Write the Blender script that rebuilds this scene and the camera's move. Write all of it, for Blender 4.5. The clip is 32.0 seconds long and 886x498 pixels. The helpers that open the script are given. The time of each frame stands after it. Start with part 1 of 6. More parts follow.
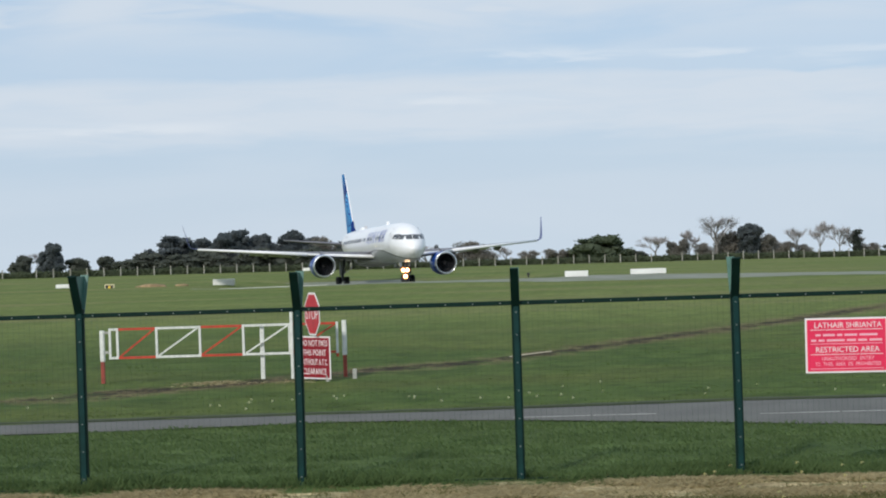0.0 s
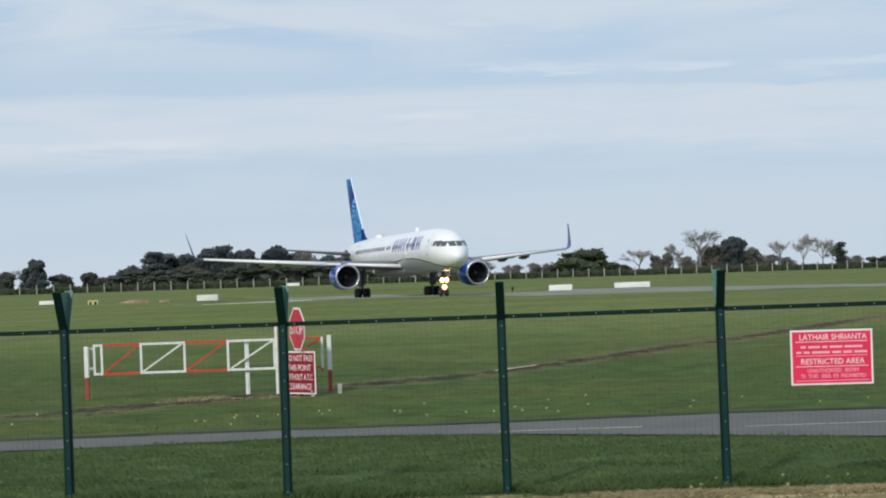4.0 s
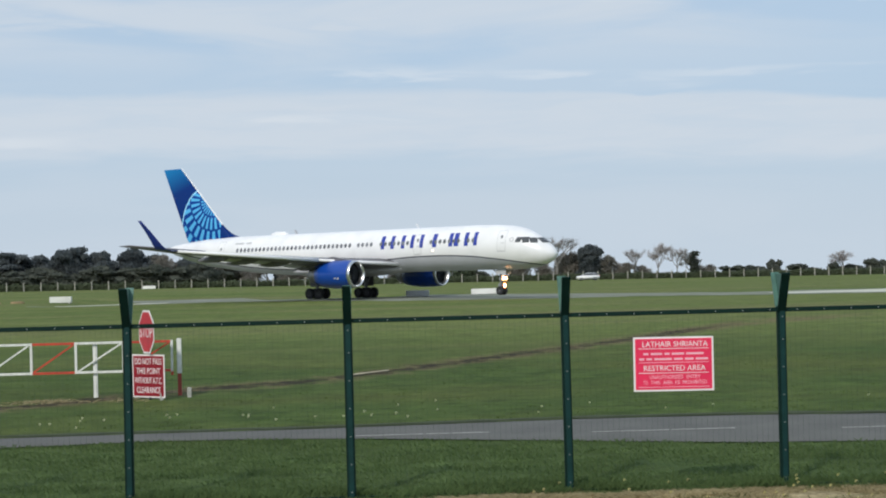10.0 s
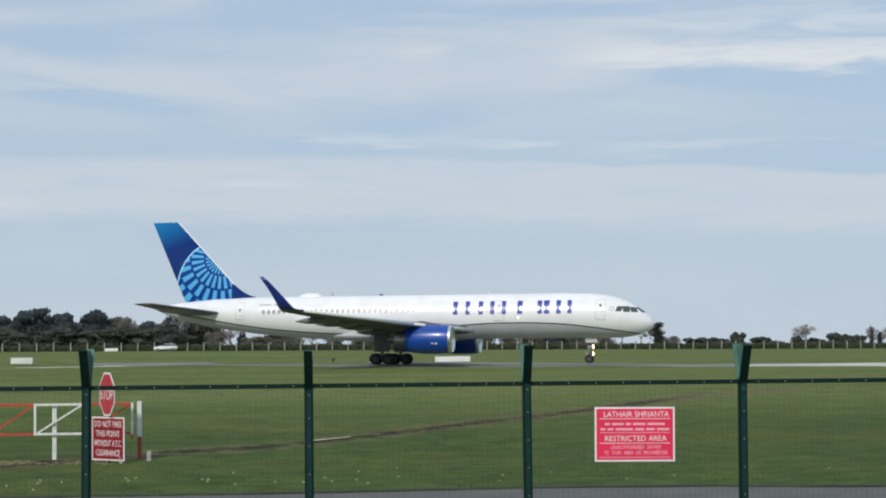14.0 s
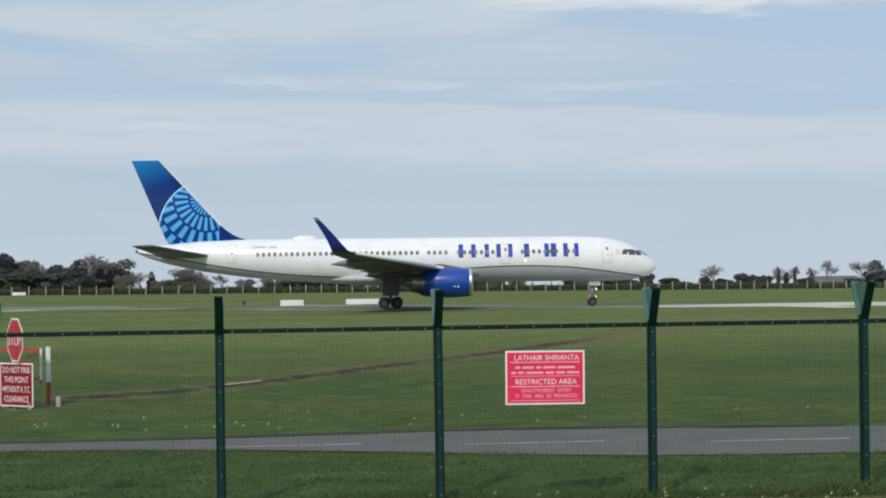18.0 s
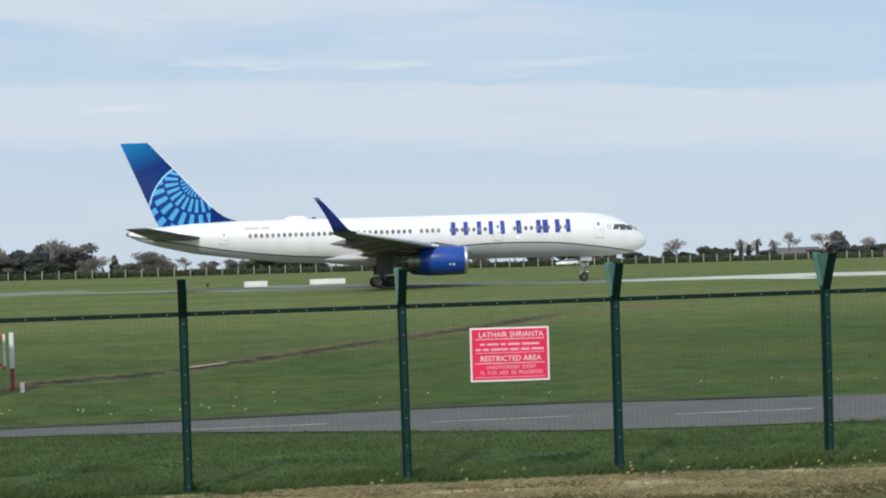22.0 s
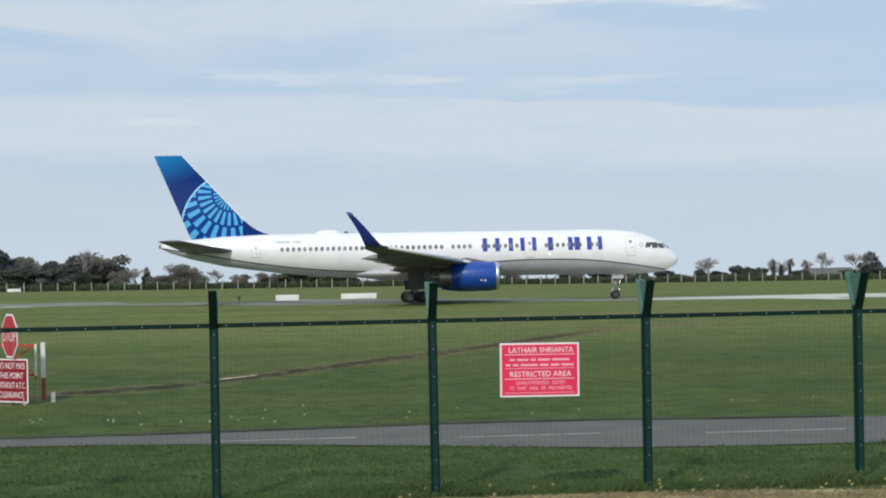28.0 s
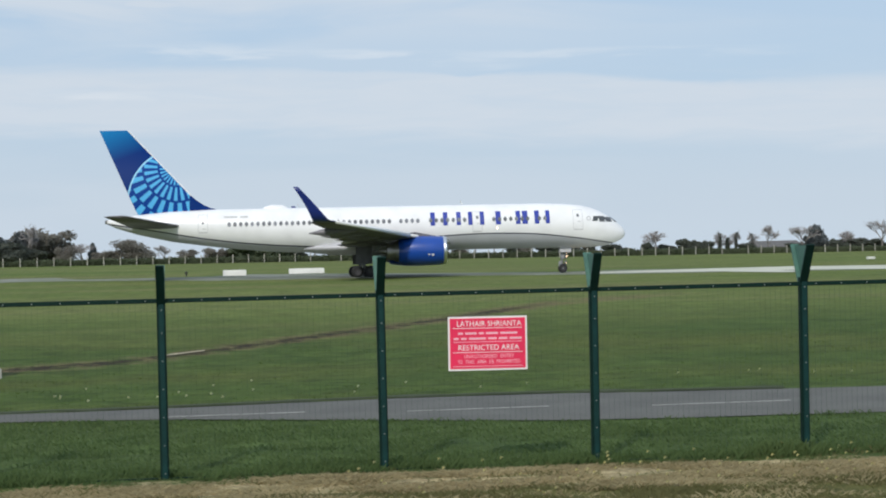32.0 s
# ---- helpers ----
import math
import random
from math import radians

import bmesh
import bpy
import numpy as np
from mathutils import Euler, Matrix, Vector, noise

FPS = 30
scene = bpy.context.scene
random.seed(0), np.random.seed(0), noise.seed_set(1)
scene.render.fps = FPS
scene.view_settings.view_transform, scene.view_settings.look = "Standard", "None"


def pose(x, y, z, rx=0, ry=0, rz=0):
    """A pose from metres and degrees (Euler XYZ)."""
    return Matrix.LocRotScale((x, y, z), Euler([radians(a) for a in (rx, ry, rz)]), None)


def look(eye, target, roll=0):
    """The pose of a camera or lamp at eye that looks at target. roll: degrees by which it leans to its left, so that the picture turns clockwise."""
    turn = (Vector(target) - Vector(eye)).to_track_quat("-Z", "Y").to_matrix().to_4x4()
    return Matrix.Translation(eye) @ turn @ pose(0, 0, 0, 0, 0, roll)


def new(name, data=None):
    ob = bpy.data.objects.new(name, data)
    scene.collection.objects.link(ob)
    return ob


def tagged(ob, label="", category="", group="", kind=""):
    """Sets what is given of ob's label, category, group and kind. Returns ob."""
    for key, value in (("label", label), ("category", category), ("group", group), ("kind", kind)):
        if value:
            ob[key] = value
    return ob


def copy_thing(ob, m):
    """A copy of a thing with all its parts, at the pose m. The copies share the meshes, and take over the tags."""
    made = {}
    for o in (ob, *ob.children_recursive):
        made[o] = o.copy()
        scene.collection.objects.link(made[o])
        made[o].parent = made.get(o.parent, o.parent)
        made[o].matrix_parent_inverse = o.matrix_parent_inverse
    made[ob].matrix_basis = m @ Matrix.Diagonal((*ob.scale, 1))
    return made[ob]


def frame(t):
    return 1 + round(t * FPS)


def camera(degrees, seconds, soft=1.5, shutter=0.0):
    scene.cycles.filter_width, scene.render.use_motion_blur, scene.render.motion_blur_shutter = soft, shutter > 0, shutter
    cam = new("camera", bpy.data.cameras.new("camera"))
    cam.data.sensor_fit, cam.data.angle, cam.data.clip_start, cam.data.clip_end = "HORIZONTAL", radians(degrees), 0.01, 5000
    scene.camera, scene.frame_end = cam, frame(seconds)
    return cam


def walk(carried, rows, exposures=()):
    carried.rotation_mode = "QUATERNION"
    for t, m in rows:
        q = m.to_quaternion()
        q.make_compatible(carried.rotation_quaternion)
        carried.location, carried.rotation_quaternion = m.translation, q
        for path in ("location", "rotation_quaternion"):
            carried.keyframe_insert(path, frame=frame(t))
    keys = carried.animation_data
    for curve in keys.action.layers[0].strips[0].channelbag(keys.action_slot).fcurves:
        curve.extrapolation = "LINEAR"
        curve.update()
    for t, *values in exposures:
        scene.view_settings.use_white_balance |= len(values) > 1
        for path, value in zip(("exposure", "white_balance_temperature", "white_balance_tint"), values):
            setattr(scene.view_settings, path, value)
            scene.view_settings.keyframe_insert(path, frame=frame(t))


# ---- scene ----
cam = camera(27.5, 32.0, soft=2.0)
CAMERA_PATH = [
    (0.0, pose(-0.122, 0.002, 3.231, 89.862, 1.840, 2.924)),
    (0.5, pose(-0.116, 0.002, 3.230, 89.967, 2.009, 3.725)),
    (1.0, pose(-0.128, 0.002, 3.232, 90.154, 1.796, 4.321)),
    (1.5, pose(-0.112, 0.002, 3.226, 90.156, 2.272, 4.651)),
    (2.0, pose(-0.110, 0.002, 3.235, 90.553, 2.176, 4.500)),
    (2.5, pose(-0.115, 0.002, 3.227, 90.718, 1.796, 3.732)),
    (3.0, pose(-0.145, 0.003, 3.227, 90.591, 1.775, 3.087)),
    (3.5, pose(-0.146, 0.003, 3.226, 90.452, 1.977, 2.729)),
    (5.5, pose(-0.116, 0.002, 3.214, 89.842, 1.768, 1.446)),
    (6.0, pose(-0.121, 0.002, 3.225, 89.751, 1.359, 1.056)),
    (6.5, pose(-0.125, 0.002, 3.215, 89.833, 1.124, 0.138)),
    (7.0, pose(-0.127, 0.002, 3.216, 89.679, 1.101, -0.290)),
    (7.5, pose(-0.093, 0.002, 3.221, 90.671, 0.723, -1.167)),
    (8.0, pose(-0.011, 0.000, 3.219, 91.180, 0.404, -2.198)),
    (8.5, pose(-0.011, 0.000, 3.213, 90.309, 1.065, -1.588)),
    (9.0, pose(-0.004, 0.000, 3.216, 90.057, 1.341, -1.000)),
    (9.5, pose(0.001, -0.000, 3.209, 90.291, 1.354, -1.208)),
    (10.0, pose(0.020, -0.000, 3.209, 90.333, 1.442, -2.047)),
    (10.5, pose(0.010, -0.000, 3.213, 90.490, 0.814, -2.731)),
    (11.0, pose(-0.002, 0.000, 3.195, 90.716, 0.718, -2.995)),
    (11.5, pose(0.002, -0.000, 3.182, 91.227, 0.611, -3.007)),
    (12.0, pose(-0.003, 0.000, 3.203, 91.504, 0.634, -2.664)),
    (12.5, pose(-0.015, 0.000, 3.209, 91.461, 0.768, -1.935)),
    (13.0, pose(0.000, 0.000, 3.220, 91.756, 0.924, -1.441)),
    (13.5, pose(-0.002, 0.000, 3.212, 92.366, 0.519, -1.906)),
    (14.0, pose(0.043, -0.001, 3.196, 92.452, 0.495, -3.171)),
    (14.5, pose(0.065, -0.001, 3.199, 91.989, 1.068, -3.637)),
    (16.5, pose(0.018, -0.000, 3.240, 91.477, 0.997, -5.539)),
    (17.0, pose(0.006, -0.000, 3.219, 91.184, 0.688, -5.366)),
    (17.5, pose(0.043, -0.001, 3.242, 90.814, 0.756, -5.576)),
    (18.0, pose(0.042, -0.001, 3.233, 90.590, 0.740, -5.989)),
    (18.5, pose(0.040, -0.001, 3.232, 90.211, 0.952, -6.532)),
    (19.0, pose(0.048, -0.001, 3.231, 89.580, 1.168, -6.736)),
    (19.5, pose(0.050, -0.001, 3.231, 89.228, 1.325, -7.045)),
    (20.0, pose(0.057, -0.001, 3.236, 89.159, 1.495, -6.849)),
    (20.5, pose(0.060, -0.001, 3.228, 89.024, 1.675, -6.305)),
    (21.0, pose(0.056, -0.001, 3.224, 89.033, 1.666, -6.092)),
    (21.5, pose(0.066, -0.001, 3.226, 89.341, 1.785, -6.497)),
    (22.0, pose(0.052, -0.001, 3.235, 89.871, 1.776, -7.141)),
    (22.5, pose(0.053, -0.001, 3.227, 89.889, 1.459, -7.534)),
    (23.0, pose(0.043, -0.001, 3.230, 90.099, 1.412, -7.899)),
    (23.5, pose(0.058, -0.001, 3.226, 89.905, 1.424, -7.960)),
    (24.0, pose(0.045, -0.001, 3.233, 90.174, 1.146, -8.362)),
    (24.5, pose(0.042, -0.001, 3.227, 90.625, 1.092, -8.224)),
    (25.0, pose(0.039, -0.001, 3.230, 90.653, 1.107, -7.806)),
    (25.5, pose(0.048, -0.001, 3.225, 90.165, 1.267, -7.212)),
    (27.5, pose(0.062, -0.001, 3.215, 89.708, 1.432, -6.387)),
    (28.0, pose(0.059, -0.001, 3.215, 90.401, 1.071, -6.141)),
    (28.5, pose(0.063, -0.001, 3.208, 90.332, 0.937, -6.316)),
    (29.0, pose(0.068, -0.001, 3.215, 89.999, 1.449, -6.919)),
    (29.5, pose(0.065, -0.001, 3.210, 89.988, 1.718, -7.373)),
    (30.0, pose(0.057, -0.001, 3.210, 89.823, 1.637, -7.831)),
    (30.5, pose(0.072, -0.001, 3.219, 89.460, 1.672, -7.617)),
    (31.0, pose(0.060, -0.001, 3.215, 89.176, 1.550, -7.658)),
    (31.5, pose(0.063, -0.001, 3.206, 89.347, 1.197, -7.764)),
    (32.0, pose(0.058, -0.001, 3.209, 89.557, 1.283, -7.794)),
]

walk(cam, CAMERA_PATH, [(0.0, 0.12), (1.0, 0.11), (2.0, 0.09), (3.0, 0.05), (6.0, 0.15), (7.0, 0.16), (8.0, -0.06), (9.0, 0.0), (10.0, 0.04), (12.0, -0.03), (13.0, 0.02), (14.0, -0.06), (18.0, -0.06), (19.0, 0.04), (20.0, 0.12), (21.0, 0.13), (24.0, 0.10), (25.0, 0.0), (28.0, 0.07), (29.0, 0.0), (30.0, 0.0), (31.0, 0.08), (32.0, 0.08)])

# ---- light ----
scene.view_settings.exposure = 0.0
SUN_ELEV, SUN_AZ = 38.0, 205.0          # degrees; azimuth clockwise from +y, behind the camera
sun = new("sun", bpy.data.lights.new("sun", "SUN"))
sun.data.energy, sun.data.angle, sun.data.color = 2.4, radians(4.0), (1.0, 0.955, 0.89)
sx, sy = math.sin(radians(SUN_AZ)), math.cos(radians(SUN_AZ))
sun.matrix_world = look((sx * 60, sy * 60, 60 * math.tan(radians(SUN_ELEV))), (0, 0, 0))

world = bpy.data.worlds.new("sky")
scene.world = world
world.use_nodes = True
wt = world.node_tree
wt.nodes.clear()


def wnode(kind, operation=""):
    n = wt.nodes.new(kind)
    if operation:
        n.operation = operation
    return n


w_out = wnode("ShaderNodeOutputWorld")
w_bg = wnode("ShaderNodeBackground")
w_sky = wnode("ShaderNodeTexSky")
w_sky.sky_type, w_sky.sun_disc = "NISHITA", False
w_sky.sun_elevation, w_sky.sun_rotation = radians(SUN_ELEV), radians(SUN_AZ)
w_sky.altitude, w_sky.air_density, w_sky.dust_density, w_sky.ozone_density = 60.0, 1.0, 1.6, 1.6
w_co = wnode("ShaderNodeTexCoord")
w_sep = wnode("ShaderNodeSeparateXYZ")
wt.links.new(w_co.outputs["Generated"], w_sep.inputs[0])
w_x, w_z = w_sep.outputs["X"], w_sep.outputs["Z"]


def w_val(op, a, b=0.0, c=0.0):
    n = wnode("ShaderNodeMath", op)
    for i, v in enumerate((a, b, c)):
        if isinstance(v, (int, float)):
            n.inputs[i].default_value = v
        else:
            wt.links.new(v, n.inputs[i])
    return n.outputs[0]


def w_ramp(v, a, b, low=0.0, high=1.0):
    n = wnode("ShaderNodeMapRange")
    n.interpolation_type = "SMOOTHSTEP"
    for k, val in (("From Min", a), ("From Max", b), ("To Min", low), ("To Max", high)):
        n.inputs[k].default_value = val
    wt.links.new(v, n.inputs["Value"])
    return n.outputs[0]


def w_noise(scale, stretch, detail=7.0, rough=0.55):
    mp, n = wnode("ShaderNodeMapping"), wnode("ShaderNodeTexNoise")
    mp.inputs["Scale"].default_value = stretch
    n.inputs["Scale"].default_value, n.inputs["Detail"].default_value = scale, detail
    n.inputs["Roughness"].default_value, n.inputs["Distortion"].default_value = rough, 0.5
    wt.links.new(w_co.outputs["Generated"], mp.inputs["Vector"])
    wt.links.new(mp.outputs[0], n.inputs["Vector"])
    return n.outputs["Fac"]


def w_blend(f, a, colour):
    n = wnode("ShaderNodeMix")
    n.data_type = "RGBA"
    n.inputs["B"].default_value = (*colour, 1.0)
    if isinstance(f, float):
        n.inputs["Factor"].default_value = f
    else:
        wt.links.new(w_val("MINIMUM", f, 1.0), n.inputs["Factor"])
    wt.links.new(a, n.inputs["A"])
    return n.outputs["Result"]


# just below the eye's level the sky goes on as it is at the horizon
w_dir = wnode("ShaderNodeCombineXYZ")
for a, b in ((w_x, w_dir.inputs[0]), (w_sep.outputs["Y"], w_dir.inputs[1]), (w_val("MAXIMUM", w_z, 0.012), w_dir.inputs[2]), (w_dir.outputs[0], w_sky.inputs["Vector"])):
    wt.links.new(a, b)
air = w_blend(0.8, w_sky.outputs[0], (4.72, 6.10, 7.82))

fleece = w_noise(4.0, (4.0, 4.0, 30.0))
wavy = w_noise(2.0, (3.0, 3.0, 12.0), 5.0)
soft_cloud = w_noise(1.6, (3.2, 3.2, 20.0), 6.0, 0.5)
wave = w_val("SUBTRACT", wavy, 0.5)


def w_stroke(x0, x1, soft, z, slope, thin, amount, fray=1.0):
    """A streak of cloud between two bearings at one height, frayed by the noise."""
    lift = w_val("MULTIPLY_ADD", w_x, slope, w_z)
    lift = w_val("MULTIPLY_ADD", wave, thin * 1.6, lift)
    lift = w_val("MULTIPLY_ADD", w_val("SUBTRACT", fleece, 0.5), thin * 2.4, lift)
    d = w_val("ABSOLUTE", w_val("SUBTRACT", lift, z))
    f = w_val("MULTIPLY", w_ramp(d, thin, thin * 0.15), w_val("MULTIPLY", w_ramp(w_x, x0, x0 + soft), w_ramp(w_x, x1, x1 - soft)))
    return w_val("MULTIPLY", w_val("MULTIPLY", f, w_ramp(fleece, 0.36, 0.60, 1.0 - fray, 1.0)), amount)


# haze that thickens towards the horizon
air = w_blend(w_ramp(w_z, 0.085, 0.0, 0.0, 0.62), air, (6.05, 6.85, 7.62))
# one broad pale layer, crisp above and soft below, that sinks towards the east
mid = w_val("MULTIPLY_ADD", w_val("MAXIMUM", w_val("SUBTRACT", w_x, 0.05), 0.0), 0.045, w_z)
mid = w_val("MULTIPLY_ADD", wave, 0.012, mid)
mid = w_val("MULTIPLY_ADD", w_val("SUBTRACT", fleece, 0.5), 0.012, mid)
band = w_val("MULTIPLY", w_ramp(mid, 0.0990, 0.0890), w_ramp(mid, 0.050, 0.066))
band = w_val("MULTIPLY", band, w_ramp(fleece, 0.25, 0.65, 0.68, 1.0))
band = w_val("SUBTRACT", band, w_stroke(0.03, 0.36, 0.08, 0.0990, 0.058, 0.0042, 0.55, 0.3))
veil = w_val("MULTIPLY", w_ramp(soft_cloud, 0.38, 0.62), w_ramp(w_z, 0.100, 0.130, 0.25, 0.85))
veil = w_val("MULTIPLY", veil, w_ramp(w_x, 0.34, 0.16, 0.35, 1.0))
layer = w_val("MAXIMUM", w_val("MULTIPLY", w_val("MAXIMUM", band, 0.0), 0.92), veil)
for spec in ((-0.10, 0.095, 0.07, 0.1395, -0.16, 0.017, 0.85, 0.55), (-0.34, -0.09, 0.06, 0.139, -0.03, 0.010, 0.7, 0.6), (-0.12, 0.02, 0.05, 0.127, 0.0, 0.008, 0.5, 0.6)):
    layer = w_val("MAXIMUM", layer, w_stroke(*spec))
clouds = w_blend(layer, air, (6.10, 6.80, 7.60))
# white wisps: a long one high in the east, and small ones riding on the pale layer
wisps = w_stroke(0.098, 0.55, 0.07, 0.1455, 0.0, 0.0105, 0.95, 0.35)
for spec in ((0.125, 0.55, 0.08, 0.1635, 0.0, 0.009, 0.5, 0.6), (-0.09, 0.10, 0.09, 0.1030, 0.0, 0.0060, 0.42, 1.0), (0.03, 0.20, 0.09, 0.1085, 0.09, 0.0050, 0.55, 1.0), (0.09, 0.36, 0.12, 0.1020, 0.02, 0.0040, 0.35, 1.0),
             (-0.30, -0.14, 0.06, 0.068, 0.0, 0.005, 0.35, 0.8), (-0.10, 0.04, 0.05, 0.078, 0.03, 0.0035, 0.35, 0.7), (0.02, 0.07, 0.03, 0.1460, -0.10, 0.006, 0.4, 0.7)):
    wisps = w_val("MAXIMUM", wisps, w_stroke(*spec))
wt.links.new(w_blend(wisps, clouds, (7.5, 7.95, 8.4)), w_bg.inputs["Color"])
w_bg.inputs["Strength"].default_value = 0.098
wt.links.new(w_bg.outputs[0], w_out.inputs["Surface"])


# ---- materials ----
def node_mat(name):
    m = bpy.data.materials.new(name)
    m.use_nodes = True
    t = m.node_tree
    return m, t, t.nodes["Principled BSDF"]


def mat(name, base, rough=0.6, metal=0.0, var=0.15, scale=4.0, fine=40.0, bump=0.0, per_object=0.0, emit=0.0, coat=0.0, tint=None, spec=0.5):
    """A painted or grown surface: base colour varied at a coarse and a fine scale, with fine relief."""
    m, t, p = node_mat(name)
    co = t.nodes.new("ShaderNodeTexCoord")
    big, small = t.nodes.new("ShaderNodeTexNoise"), t.nodes.new("ShaderNodeTexNoise")
    big.inputs["Scale"].default_value, big.inputs["Detail"].default_value = scale, 4.0
    small.inputs["Scale"].default_value, small.inputs["Detail"].default_value = fine, 3.0
    t.links.new(co.outputs["Object"], big.inputs["Vector"])
    t.links.new(co.outputs["Object"], small.inputs["Vector"])
    mix = t.nodes.new("ShaderNodeMix")
    mix.data_type = "RGBA"
    other = tint or tuple(c * (1 - var) for c in base)
    mix.inputs["A"].default_value = (*[min(1, c * (1 + var * 0.5)) for c in base], 1)
    mix.inputs["B"].default_value = (*other, 1)
    add = t.nodes.new("ShaderNodeMath")
    add.operation = "MULTIPLY_ADD"
    add.inputs[1].default_value = 0.45
    rng = t.nodes.new("ShaderNodeMapRange")
    rng.inputs["From Min"].default_value, rng.inputs["From Max"].default_value = 0.45, 1.0
    t.links.new(small.outputs["Fac"], add.inputs[0])
    t.links.new(big.outputs["Fac"], add.inputs[2])
    t.links.new(add.outputs[0], rng.inputs["Value"])
    t.links.new(rng.outputs[0], mix.inputs["Factor"])
    col = mix.outputs["Result"]
    if per_object:
        info, hsv = t.nodes.new("ShaderNodeObjectInfo"), t.nodes.new("ShaderNodeHueSaturation")
        pr = t.nodes.new("ShaderNodeMapRange")
        pr.inputs["To Min"].default_value, pr.inputs["To Max"].default_value = 1 - per_object, 1 + per_object
        t.links.new(info.outputs["Random"], pr.inputs["Value"])
        t.links.new(pr.outputs[0], hsv.inputs["Value"])
        t.links.new(col, hsv.inputs["Color"])
        col = hsv.outputs["Color"]
    t.links.new(col, p.inputs["Base Color"])
    p.inputs["Roughness"].default_value, p.inputs["Metallic"].default_value = rough, metal
    p.inputs["Coat Weight"].default_value, p.inputs["Specular IOR Level"].default_value = coat, spec
    if emit:
        p.inputs["Emission Color"].default_value = (*base, 1)
        p.inputs["Emission Strength"].default_value = emit
    if bump:
        b = t.nodes.new("ShaderNodeBump")
        b.inputs["Strength"].default_value, b.inputs["Distance"].default_value = bump, 0.02
        t.links.new(small.outputs["Fac"], b.inputs["Height"])
        t.links.new(b.outputs[0], p.inputs["Normal"])
    return m


def leaf_mat(name, base, tint, spread=0.5):
    """Foliage: every island of leaves has its own shade between two greens."""
    m, t, p = node_mat(name)
    geo, mix, ns = t.nodes.new("ShaderNodeNewGeometry"), t.nodes.new("ShaderNodeMix"), t.nodes.new("ShaderNodeTexNoise")
    mix.data_type = "RGBA"
    mix.inputs["A"].default_value, mix.inputs["B"].default_value = (*base, 1), (*tint, 1)
    co = t.nodes.new("ShaderNodeTexCoord")
    ns.inputs["Scale"].default_value = 0.6
    t.links.new(co.outputs["Object"], ns.inputs["Vector"])
    ad = t.nodes.new("ShaderNodeMath")
    ad.operation = "MULTIPLY_ADD"
    ad.inputs[1].default_value = spread
    t.links.new(geo.outputs["Random Per Island"], ad.inputs[0])
    t.links.new(ns.outputs["Fac"], ad.inputs[2])
    mr = t.nodes.new("ShaderNodeMapRange")
    mr.inputs["From Min"].default_value, mr.inputs["From Max"].default_value = 0.3, 0.7 + spread
    t.links.new(ad.outputs[0], mr.inputs["Value"])
    t.links.new(mr.outputs[0], mix.inputs["Factor"])
    t.links.new(mix.outputs["Result"], p.inputs["Base Color"])
    p.inputs["Roughness"].default_value = 0.75
    p.inputs["Specular IOR Level"].default_value = 0.2
    # light shines through the thin leaves
    thin, both = t.nodes.new("ShaderNodeBsdfTranslucent"), t.nodes.new("ShaderNodeMixShader")
    both.inputs[0].default_value = 0.5
    t.links.new(mix.outputs["Result"], thin.inputs["Color"])
    t.links.new(p.outputs[0], both.inputs[1])
    t.links.new(thin.outputs[0], both.inputs[2])
    t.links.new(both.outputs[0], t.nodes["Material Output"].inputs["Surface"])
    return m


TRACK = ((-30, 31), (-13, 39.6), (-9.9, 41.7), (-8.8, 42.5), (-7.3, 44.0), (-6.4, 44.7), (-5.3, 46.3), (-4.5, 47.3), (-3.8, 47.9), (-2.2, 49.0), (-0.7, 51.0), (0.3, 52.6), (1.55, 54.8), (3.2, 57.8), (5.2, 61.3), (7.0, 64.3), (8.9, 68.1), (13.2, 76.8), (17.3, 85.0), (30, 98))


